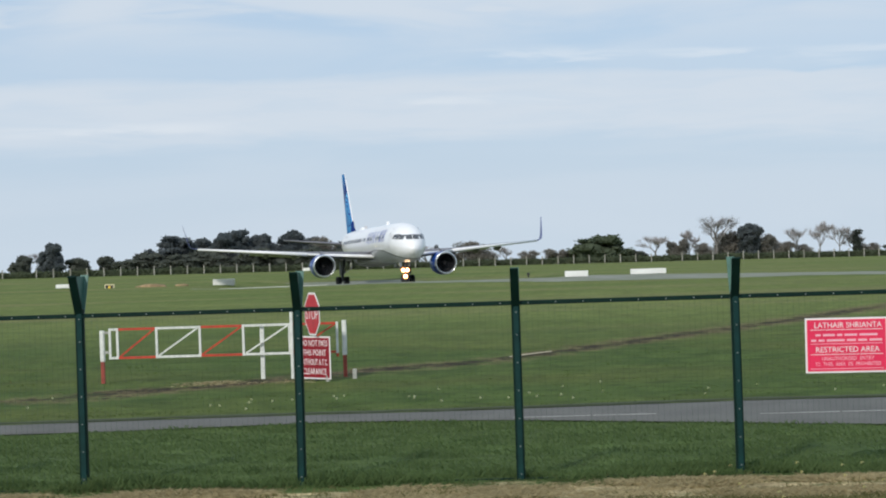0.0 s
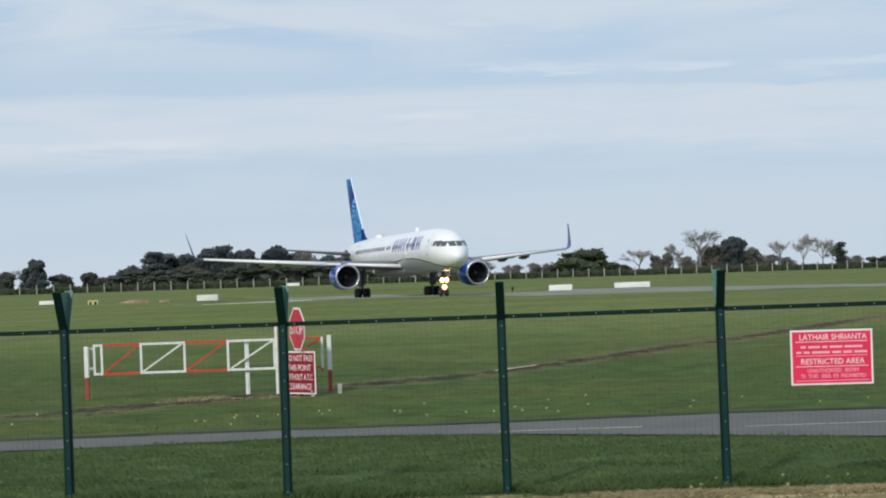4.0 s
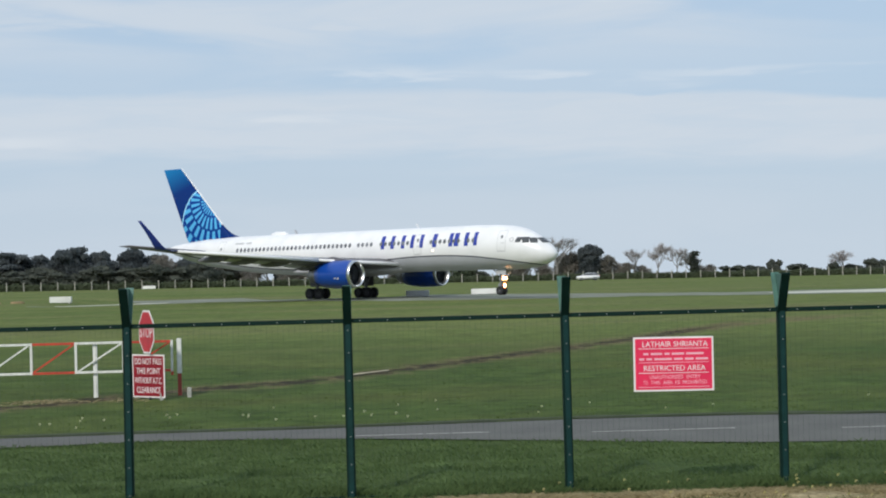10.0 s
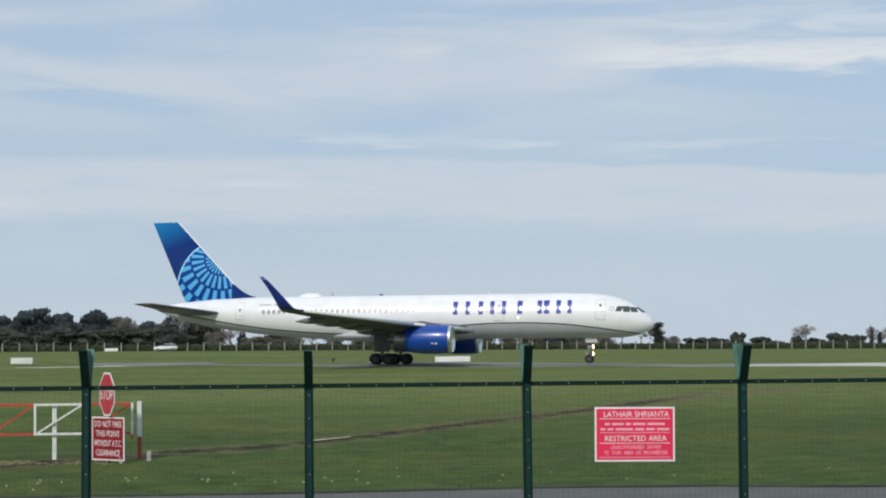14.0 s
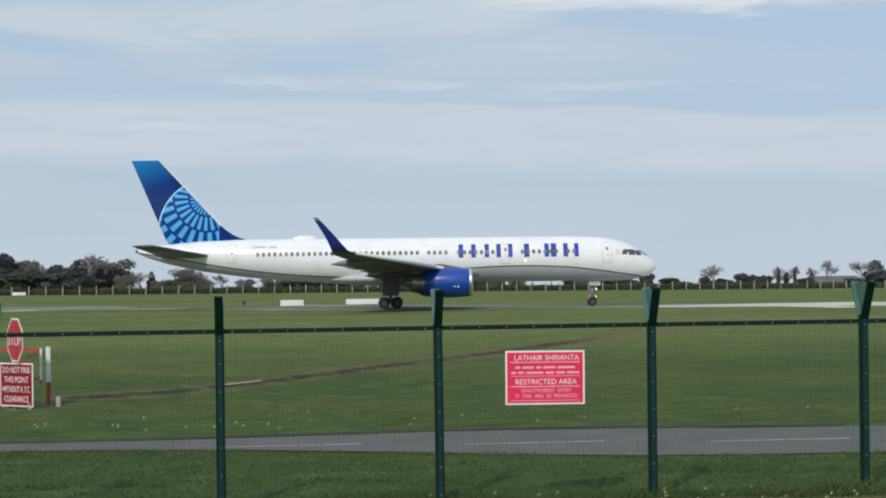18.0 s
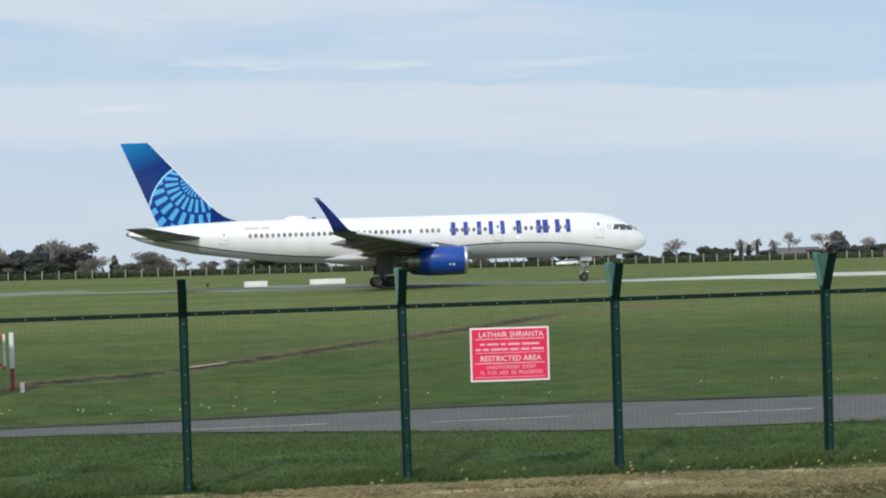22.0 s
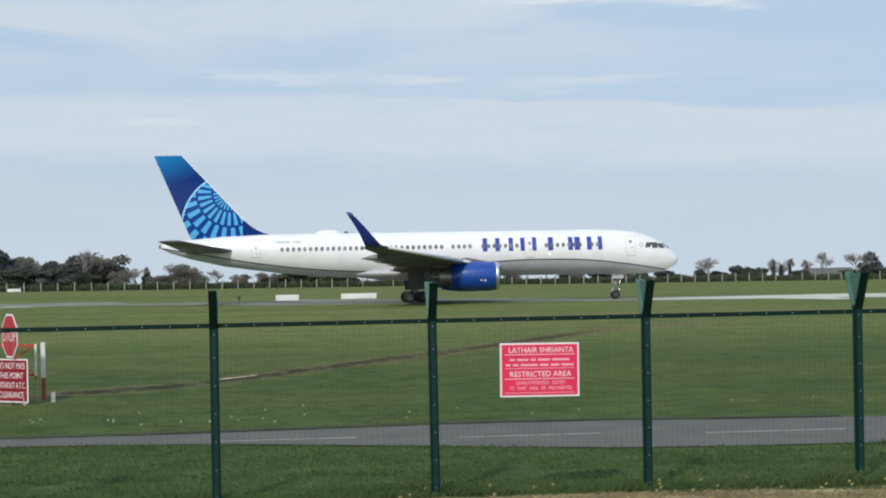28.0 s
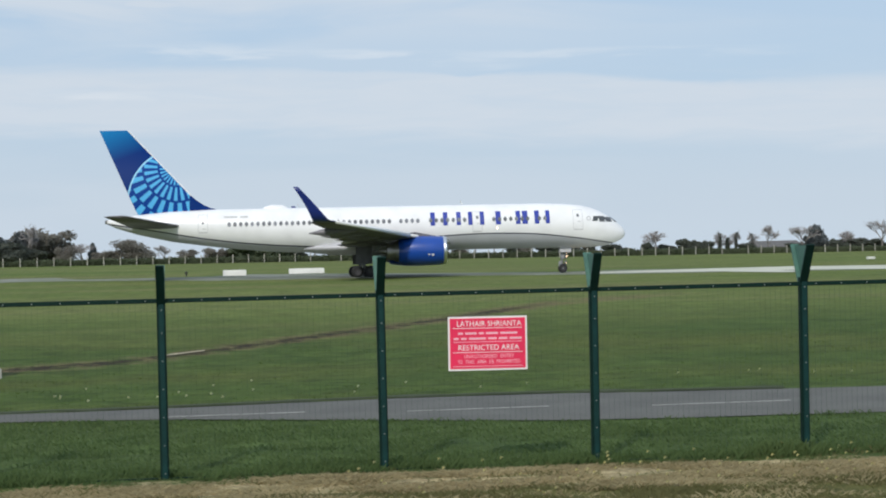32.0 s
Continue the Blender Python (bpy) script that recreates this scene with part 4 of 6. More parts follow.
M_LAMP_GLARE = mat("landing_light_glare", (1.0, 0.42, 0.16), 0.3, emit=1.1, var=0.0)


def patch(bm, d0, d1, z0, z1, side, n=4, k=3, out=0.012, slant=0.0):
    """A piece of skin between two distances from the nose and two heights."""
    grid = [[bm.verts.new(skin(d0 + (d1 - d0) * i / n - slant * (j / k - 0.5), z0 + (z1 - z0) * j / k, side, out)) for j in range(k + 1)] for i in range(n + 1)]
    for i in range(n):
        for j in range(k):
            q = (grid[i][j], grid[i + 1][j], grid[i + 1][j + 1], grid[i][j + 1])
            bm.faces.new(q if side > 0 else q[::-1])
    return bm


def wing_solid(sections, n=14):
    """A lifting surface through sections of (leading edge point, chord, thickness, turn): turn 0 is flat, 90 upright."""
    prof = []
    for i in range(n + 1):
        u = (1 - math.cos(math.pi * i / n)) / 2
        th = 5 * (0.2969 * math.sqrt(u) - 0.126 * u - 0.3516 * u * u + 0.2843 * u ** 3 - 0.1036 * u ** 4)
        prof.append((u, th))
    bm, rings = bmesh.new(), []
    for le, chord, thick, turn in sections:
        a = radians(turn)
        up = Vector((0, -math.sin(a), math.cos(a)))
        pts = [(u, th) for u, th in prof] + [(u, -th * 0.75) for u, th in reversed(prof[1:-1])]
        rings.append([bm.verts.new(Vector(le) + Vector((-u * chord, 0, 0)) + up * th * chord * thick) for u, th in pts])
    k = len(rings[0])
    for r0, r1 in zip(rings, rings[1:]):
        for i in range(k):
            bm.faces.new((r0[i], r0[(i + 1) % k], r1[(i + 1) % k], r1[i]))
    bm.faces.new(rings[0][::-1])
    bm.faces.new(rings[-1])
    bmesh.ops.recalc_face_normals(bm, faces=bm.faces)
    return bm


def build_airliner():
    a = thing("airliner", "white twin-engined airliner with blue engines, fin and winglets, taxiing", "airplane")
    # hull
    bm, rings, n = bmesh.new(), [], 56
    ds = sorted({round(v, 3) for v in ([0.0, 0.04, 0.12, 0.25] + [0.4 + 0.3 * k for k in range(26)] + [8 + 1.2 * k for k in range(20)] + [31.5 + 0.6 * k for k in range(25)] + [46.7])})
    for d in ds:
        zc, w, h = hull(d)
        rings.append([bm.verts.new((NOSE - d, w * math.sin(2 * math.pi * k / n), zc - h * math.cos(2 * math.pi * k / n))) for k in range(n)])
    for r0, r1 in zip(rings, rings[1:]):
        for k in range(n):
            bm.faces.new((r0[k], r0[(k + 1) % n], r1[(k + 1) % n], r1[k]))
    bm.faces.new(rings[-1])
    bm.faces.new(rings[0][::-1])
    bmesh.ops.recalc_face_normals(bm, faces=bm.faces)
    body = part("fuselage", bm, M_HULL, a, "white hull with grey belly and a dark dividing line", smooth=True)
    # wing box fairing under the hull
    bm = bmesh.new()
    prof = [(9.0, 0.05), (8.0, 0.55), (6.0, 0.95), (3.0, 1.15), (-1.0, 1.15), (-3.4, 0.95), (-5.4, 0.5), (-6.4, 0.05)]
    lathe(bm, prof, "x", 28)
    for v in bm.verts:
        v.co = Vector((v.co.x, v.co.y * 1.85, 2.68 + v.co.z * 0.58))
    part("belly_fairing", bm, M_FAIRING, a, "pale grey belly fairing", smooth=True)
    part("tail_cone", lathe(bmesh.new(), [(NOSE - 46.66, 0.19), (NOSE - 46.9, 0.15), (NOSE - 46.9, 0.10), (NOSE - 46.7, 0.09)], "x", 16, (0, 0, 5.40)), M_STEEL, a, smooth=True)

    # cabin windows, one row each side
    first = None
    row = [7.62, 8.14] + [9.2 + 0.508 * k for k in range(7)] + [14.9 + 0.508 * k for k in range(7)] + [19.1 + 0.508 * k for k in range(4)] + [21.65 + 0.508 * k for k in range(29)]
    for side in (-1, 1):
        for d in row:
            m = Matrix.Translation(skin(d, 4.94, side, 0.008)) @ pose(0, 0, 0, 17 * side, 0, 0)
            if first is None:
                bm = boxed(-0.15, 0.15, -0.014, 0.014, -0.215, 0.215)
                bmesh.ops.bevel(bm, geom=[e for e in bm.edges if abs(e.verts[0].co.y - e.verts[1].co.y) > 0.02], offset=0.09, segments=3, affect="EDGES")
                first = part("cabin_window", bm, M_WINDOW, a)
                first.matrix_basis = m
            else:
                share("cabin_window", first, a, m)
    # flight-deck windows
    for side in (-1, 1):
        for d0, d1, z0, z1, sl in ((1.46, 2.02, 4.52, 4.98, 0.22), (2.07, 2.66, 4.54, 5.06, 0.10), (2.71, 3.22, 4.60, 5.06, -0.18)):
            part("flight_deck_window", patch(bmesh.new(), d0, d1, z0, z1, side, 5, 4, 0.010, -sl), M_GLASS, a, smooth=True)
    # two broad panes across the front, laid on the curve of the nose
    for side in (-1, 1):
        bm, grid = bmesh.new(), []
        for i in range(6):
            y = 0.035 + 0.60 * i / 5
            grid.append([bm.verts.new(nose_skin(side * y, z)) for z in (4.50, 4.62, 4.74, 4.86, 4.98 - 0.01 * i)])
        for i in range(5):
            for j in range(4):
                q = (grid[i][j], grid[i + 1][j], grid[i + 1][j + 1], grid[i][j + 1])
                bm.faces.new(q if side > 0 else q[::-1])
        part("windscreen", bm, M_GLASS, a, smooth=True)
    # doors: seams round each
    for side in (-1, 1):
        for d, w, z0, z1 in ((4.62, 0.84, 3.90, 5.66), (13.75, 0.84, 3.90, 5.66), (38.2, 0.80, 4.30, 5.85)):
            door = part("door", patch(bmesh.new(), d - w / 2, d + w / 2, z0, z1, side, 3, 8, 0.006), M_WHITE, a, "white cabin door", smooth=True)
            bm = bmesh.new()
            for x0, x1, y0, y1 in ((d - w / 2 - 0.03, d - w / 2, z0, z1), (d + w / 2, d + w / 2 + 0.03, z0, z1), (d - w / 2, d + w / 2, z0 - 0.07, z0), (d - w / 2, d + w / 2, z1, z1 + 0.03)):
                patch(bm, x0, x1, y0, y1, side, 1, 6, 0.012)
            part("seam", bm, M_SEAM, door)
            part("door_window", patch(bmesh.new(), d - 0.1, d + 0.1, 5.0, 5.28, side, 1, 2, 0.014), M_WINDOW, door)
            part("handle", patch(bmesh.new(), d - 0.28, d + 0.05, 4.55, 4.61, side, 1, 1, 0.014), M_SEAM, door)
    for side in (-1, 1):
        # round alliance mark behind the flight deck, as a plain ring
        bm = bmesh.new()
        rim = [[bm.verts.new(skin(3.62 + r * math.cos(k * math.pi / 8), 4.86 + r * math.sin(k * math.pi / 8), side, 0.010)) for k in range(16)] for r in (0.13, 0.21)]
        for k in range(16):
            bm.faces.new((rim[0][k], rim[0][(k + 1) % 16], rim[1][(k + 1) % 16], rim[1][k]))
        part("round_mark", bm, M_SEAM, a)
        lamp = part("inspection_light", patch(bmesh.new(), 11.96, 12.04, 4.10, 4.18, side, 2, 2, 0.014), M_LAMP, a, "small glowing inspection light")
        # airline name drawn as plain blue bars in the width of its characters
        e = 7.17 if side < 0 else 18.1
        s = 1 if side < 0 else -1
        z0, z1 = 4.46, 5.66
        bars = [(0.02, 0.40), (0.98, 1.40), (2.02, 2.52), (2.68, 3.10), (4.45, 4.92), (5.96, 6.34), (7.02, 7.40), (8.06, 8.46), (9.26, 9.66), (10.38, 10.80)]
        bars = [(x0, x1, z0, z1) for x0, x1 in bars]
        for x0, x1, y0, y1 in bars:
            d0, d1 = (e + x0, e + x1) if s > 0 else (e - x1, e - x0)
            part("name_bar", patch(bmesh.new(), d0, d1, y0, y1, side, 3, 5, 0.013), M_LETTER, a, smooth=True)
        for x0, x1 in ((34.2, 34.9), (35.15, 36.35)):
            part("registration_bar", patch(bmesh.new(), x0, x1, 5.52, 5.68, side, 2, 2, 0.010), M_SEAM, a)
    # domes and aerials on the crown
    part("antenna_dome", lathe(bmesh.new(), [(1.0, 0.02), (0.85, 0.22), (0.45, 0.38), (-0.5, 0.42), (-1.1, 0.26), (-1.4, 0.02)], "x", 16, (NOSE - 31.6, 0, 6.27)), M_WHITE, a, smooth=True)
    for d, h, w in ((14.9, 0.38, 0.30), (29.6, 0.35, 0.35)):
        bm = bmesh.new()
        beam(bm, (NOSE - d, 0, 6.32), (NOSE - d - 0.18, 0, 6.36 + h), w, 0.04)
        part("blade_aerial", bm, M_WHITE if d < 20 else M_SEAM, a)
    for d, h in ((11.2, -0.36), (20.0, -0.3)):
        part("blade_aerial", beam(bmesh.new(), (NOSE - d, 0, 2.22), (NOSE - d - 0.12, 0, 2.22 + h), 0.26, 0.04), M_SEAM, a)

    # wings with their winglets, flap fairings and engines
    for side in (-1, 1):
        P = lambda d, y, z: (NOSE - d, side * y, z)
        root, kink, tip = (16.2, 1.2, 3.05), (20.3, 8.0, 3.54), (26.9, 19.25, 4.49)
        wing = part("wing", wing_solid([(P(*root), 9.4, 0.125, 0), (P(*kink), 5.6, 0.115, 0), (P(*tip), 2.15, 0.10, 0)]), M_WING_SHADED, a, "swept wing in grey darkened for its shaded underside", smooth=True)
        secs, y, z = [], 19.25, 4.54
        for k in range(9):
            u = k / 8
            q = min(1.0, u / 0.34)
            ang = 76 * q * q * (3 - 2 * q)
            secs.append((P(26.9 + 2.6 * u + 0.40 * u * u, y, z), 2.15 - 1.76 * u ** 0.5, 0.085, side * ang))
            y, z = y + 0.40 * math.cos(radians(ang)), z + 0.445 * math.sin(radians(ang))
        part("winglet", wing_solid(secs, 10), M_WINGLET, wing, "navy blue upturned winglet", smooth=True)
        # bright leading-edge slat and the flap panels
        bm = bmesh.new()
        for (d0, y0, z0), (d1, y1, z1) in ((root, kink), (kink, tip)):
            pa, pb = Vector(P(d0, y0, z0)), Vector(P(d1, y1, z1))
            rod(bm, pa + Vector((-0.05, 0, 0)), pb + Vector((-0.03, 0, 0)), 0.19, 8, 0.12)
        part("leading_edge_slat", bm, M_WHITE, wing, "bright pale leading-edge slat", smooth=True)
        for y0, y1 in ((2.4, 6.4), (8.2, 13.6)):
            f = lambda y: 25.35 + max(0, y - 8) * 0.285
            z = lambda y: 2.95 + (y - 1.2) * 0.081
            bm = bmesh.new()
            vs = [bm.verts.new(P(f(y) + dd, y, z(y) + dz)) for y in (y0, y1) for dd, dz in ((-0.6, 0.02), (0.75, -0.22), (0.70, -0.28), (-0.6, -0.14))]
            for q in ((0, 1, 5, 4), (1, 2, 6, 5), (2, 3, 7, 6), (3, 0, 4, 7), (3, 2, 1, 0), (4, 5, 6, 7)):
                bm.faces.new([vs[i] for i in q])
            bmesh.ops.recalc_face_normals(bm, faces=bm.faces)
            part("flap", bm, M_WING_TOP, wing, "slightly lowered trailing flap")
        for y in (4.2, 8.9, 11.9, 14.6):
            d0 = 22.4 + max(0, y - 8) * 0.40
            zz = 2.83 + (y - 1.2) * 0.081
            bm = bmesh.new()
            lathe(bm, [(0, 0.02), (-0.5, 0.17), (-1.6, 0.26), (-3.0, 0.20), (-4.0, 0.02)], "x", 12)
            for v in bm.verts:
                v.co = Vector(P(d0, y, zz)) + Vector((v.co.x, v.co.y, v.co.z * 1.3 - 0.05 * (-v.co.x)))
            part("flap_fairing", bm, M_WING_SHADED, wing, smooth=True)
        # engine
        c = P(17.1, 6.6, 2.20)
        eng = part("nacelle", lathe(bmesh.new(), [(-0.02, 1.16), (-0.5, 1.25), (-1.3, 1.28), (-2.4, 1.27), (-3.4, 1.17), (-4.1, 1.05), (-4.12, 1.00), (-3.4, 0.98)], "x", 40, c), M_BLUE, a, "glossy blue engine nacelle", smooth=True)
        part("inlet_lip", lathe(bmesh.new(), [(-0.45, 1.00), (-0.12, 1.02), (0.04, 1.08), (0.06, 1.13), (0.0, 1.185), (-0.22, 1.235), (-0.225, 1.20)], "x", 40, c), M_CHROME, eng, "polished metal inlet lip", smooth=True)
        part("inlet_duct", lathe(bmesh.new(), [(-0.40, 1.01), (-1.25, 0.98), (-1.26, 0.05)], "x", 40, c), M_FAN, eng, smooth=True)
        bm = bmesh.new()
        for k in range(22):
            t0 = 2 * math.pi * k / 22
            q = [bm.verts.new(Vector(c) + Vector((-1.02 - dx, r * math.cos(t0 + da), r * math.sin(t0 + da)))) for r, da, dx in ((0.30, 0, 0), (0.97, 0.05, 0.0), (0.97, 0.24, 0.16), (0.30, 0.22, 0.16))]
            bm.faces.new(q)
        part("fan", bm, M_FAN, eng, "dark fan blades")
        part("spinner", lathe(bmesh.new(), [(-0.62, 0.01), (-0.75, 0.14), (-1.0, 0.30), (-1.2, 0.32)], "x", 20, c), M_BLACK, eng, smooth=True)
        part("core_nozzle", lathe(bmesh.new(), [(-3.5, 0.97), (-4.2, 0.90), (-5.1, 0.68), (-5.1, 0.62), (-4.2, 0.6)], "x", 28, c), M_STEEL, eng, "bare metal exhaust nozzle", smooth=True)
        part("exhaust_plug", lathe(bmesh.new(), [(-4.2, 0.45), (-5.0, 0.36), (-5.9, 0.03)], "x", 20, c), M_STEEL, eng, smooth=True)
        bm = bmesh.new()
        vs = [bm.verts.new(Vector(c) + Vector((dx, yy, dz))) for yy in (-0.16, 0.16) for dx, dz in ((-0.9, 1.28), (-2.6, 1.62), (-5.6, 1.35), (-6.6, 1.05), (-4.9, 0.75), (-2.5, 0.9))]
        bm.faces.new(vs[:6]), bm.faces.new(vs[6:][::-1])
        for i in range(6):
            bm.faces.new((vs[i], vs[(i + 1) % 6], vs[6 + (i + 1) % 6], vs[6 + i]))
        bmesh.ops.recalc_face_normals(bm, faces=bm.faces)
        part("pylon", bm, M_WING_SHADED, eng, "grey engine pylon")
        for x0, z0 in ((-1.62, 1.80), (-1.30, 1.74)):
            part("logo_mark", boxed(c[0] + x0, c[0] + x0 + 0.2, side * (6.6 + 1.20), side * (6.6 + 1.24), z0, z0 + 0.17), M_SEAM, eng)
        # tailplane
        part("tailplane", wing_solid([(P(39.8, 0.5, 4.80), 4.7, 0.11, 0), (P(44.3, 7.6, 5.63), 2.0, 0.09, 0)]), M_WING_SHADED, a, "tailplane in grey darkened for its shaded underside", smooth=True)

    # fin: upright lifting surface with its root fairing
    secs = [((NOSE - 37.6, 0, 5.7), 6.2, 0.10, 90), ((NOSE - 38.2, 0, 6.45), 6.02, 0.10, 90), ((NOSE - 44.75, 0, 13.55), 2.48, 0.09, 90)]
    fin = part("fin", wing_solid(secs, 16), M_FIN, a, "blue tail fin with a pale blue emblem grid", smooth=True)
    bm = bmesh.new()
    # hollow curve from the crown of the hull up into the leading edge
    rise = [(36.4, 6.26), (37.0, 6.36), (37.6, 6.52), (38.2, 6.80), (38.8, 7.22), (39.4, 7.76), (39.95, 8.33)]
    for (d0, z0), (d1, z1) in zip(rise, rise[1:]):
        vs = [bm.verts.new((NOSE - d, y, z)) for d, z, w in ((d0, z0, 0.03), (d1, z1, 0.03)) for y in (-w, w)] + [bm.verts.new((NOSE - d, y, 6.1)) for d in (d0, d1) for y in (-0.06 * (d - 36.2) - 0.03, 0.06 * (d - 36.2) + 0.03)]
        for q in ((0, 1, 3, 2), (0, 2, 6, 4), (1, 5, 7, 3)):
            bm.faces.new([vs[i] for i in q])
    part("fin_fillet", bm, M_FIN, fin)
    part("fin_leading_edge", rod(bmesh.new(), (NOSE - 39.25, 0, 7.62), (NOSE - 44.74, 0, 13.54), 0.085, 8, 0.06), M_WHITE, fin, "white leading edge")
    return a


airliner = build_airliner()


def wheel(parent, name, r, w, m):
    """A tyre on its rim; it turns about its y axis."""
    wh = part(name, lathe(bmesh.new(), [(-w / 2, r * 0.55), (-w / 2, r * 0.88), (-w * 0.36, r * 0.98), (0, r), (w * 0.36, r * 0.98), (w / 2, r * 0.88), (w / 2, r * 0.55)], "y", 28), M_TYRE, parent, "black rubber tyre", smooth=True)
    bm = lathe(bmesh.new(), [(-w * 0.40, 0.03), (-w * 0.40, r * 0.40), (-w * 0.48, r * 0.56), (w * 0.48, r * 0.56), (w * 0.40, r * 0.40), (w * 0.40, 0.03)], "y", 20)
    for k in range(6):
        t = k * math.pi / 3
        for s in (-1, 1):
            rod(bm, (r * 0.27 * math.cos(t), s * w * 0.38, r * 0.27 * math.sin(t)), (r * 0.27 * math.cos(t), s * w * 0.44, r * 0.27 * math.sin(t)), r * 0.05, 6)
    part("rim", bm, M_RIM, wh, "metal rim darkened as in shade", smooth=False)
    wh.matrix_basis = m
    return wh


WHEELS = []          # wheel, radius, its place on the airliner
def build_gear():
    for side in (-1, 1):
        y = side * 3.66
        leg = part("main_leg", rod(bmesh.new(), (0, y * 1.02, 0.55), (0, y * 0.93, 3.1), 0.15, 12), M_GEAR, airliner, "grey main landing gear leg", smooth=True)
        part("bogie_beam", rod(bmesh.new(), (0.72, y, 0.54), (-0.72, y, 0.54), 0.10, 10), M_GEAR, leg, smooth=True)
        part("drag_strut", rod(bmesh.new(), (0.05, y, 1.2), (1.5, y * 0.8, 2.7), 0.06, 8), M_GEAR, leg)
        part("side_strut", rod(bmesh.new(), (0, y, 1.3), (-0.2, y * 0.45, 2.6), 0.06, 8), M_GEAR, leg)
        part("gear_door", boxed(-0.7, 0.75, y + side * 0.20, y + side * 0.24, 1.15, 2.85, bevel=0.015), M_DARK_DOOR, leg, "grey landing gear door, darkened as in shade")
        for dx in (-0.57, 0.57):
            part("axle", rod(bmesh.new(), (dx, y - 0.5, 0.52), (dx, y + 0.5, 0.52), 0.06, 8), M_GEAR, leg)
            for dy in (-0.43, 0.43):
                m = Matrix.Translation((dx, y + dy, 0.52))
                WHEELS.append((wheel(airliner, "main_wheel", 0.52, 0.38, m), 0.52, (dx, y + dy, 0.52)))
    x = NOSE - 5.85
    leg = part("nose_leg", rod(bmesh.new(), (x, 0, 0.40), (x - 0.15, 0, 2.5), 0.10, 12), M_GEAR, airliner, "grey nose landing gear leg", smooth=True)
    part("drag_strut", rod(bmesh.new(), (x, 0, 1.2), (x + 1.0, 0, 2.35), 0.05, 8), M_GEAR, leg)
    part("torque_link", boxed(x - 0.34, x - 0.10, -0.05, 0.05, 0.55, 1.05, bevel=0.02), M_GEAR, leg)
    part("steering_collar", boxed(x - 0.16, x + 0.16, -0.2, 0.2, 1.28, 1.62, bevel=0.03), M_GEAR, leg)
    for s in (-1, 1):
        part("nose_gear_door", boxed(x - 0.30, x + 0.75, s * 0.42 - 0.02, s * 0.42 + 0.02, 1.85, 2.45, bevel=0.01), M_SEAM, leg, "pale grey nose gear door")
    part("axle", rod(bmesh.new(), (x, -0.42, 0.40), (x, 0.42, 0.40), 0.05, 8), M_GEAR, leg)
    for y in (-0.27, 0.27):
        m = Matrix.Translation((x, y, 0.40))
        WHEELS.append((wheel(airliner, "nose_wheel", 0.40, 0.26, m), 0.40, (x, y, 0.40)))
    for y, z in ((-0.20, 1.50), (0.20, 1.50), (0.0, 0.86)):
        lamp = part("landing_light", lathe(bmesh.new(), [(0.06, 0.27), (-0.10, 0.20), (-0.14, 0.03)], "x", 16, (x + 0.28, y, z)), M_STEEL, leg, smooth=True)
        # oversized glowing ring round the lens, added for the orange glare
        part("bowl", lathe(bmesh.new(), [(0.055, 0.255), (0.02, 0.20), (0.01, 0.12)], "x", 16, (x + 0.28, y, z)), M_LAMP_GLARE, lamp, "glowing orange ring added as the lamp's glare", smooth=True)
        part("lens", lathe(bmesh.new(), [(0.115, 0.01), (0.10, 0.10), (0.045, 0.16), (0.04, 0.01)], "x", 16, (x + 0.28, y, z)), M_LAMP, lamp, "glowing warm lamp lens", smooth=True)


build_gear()


# ---- far hedge behind a row of concrete posts ----
def hedge_y(x):
    return 352.0 + 0.19 * x


# foliage and twig colours are raised and greyed to carry the distant haze
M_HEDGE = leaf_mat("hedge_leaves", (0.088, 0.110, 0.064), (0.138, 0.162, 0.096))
M_PINE = leaf_mat("evergreen_leaves_hazed", (0.104, 0.122, 0.128), (0.152, 0.172, 0.174))
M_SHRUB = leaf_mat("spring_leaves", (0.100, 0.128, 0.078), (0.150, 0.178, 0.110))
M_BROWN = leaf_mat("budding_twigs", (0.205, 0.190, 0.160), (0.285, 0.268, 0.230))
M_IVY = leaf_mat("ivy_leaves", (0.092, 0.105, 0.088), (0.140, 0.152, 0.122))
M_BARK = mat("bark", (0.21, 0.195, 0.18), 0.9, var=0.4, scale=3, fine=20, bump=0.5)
M_TWIG = mat("bare_twigs_hazed", (0.33, 0.31, 0.30), 0.9, var=0.3, scale=2, fine=10)
M_POST = mat("concrete_post", (0.36, 0.35, 0.30), 0.85, var=0.25, scale=2, fine=12, per_object=0.12)


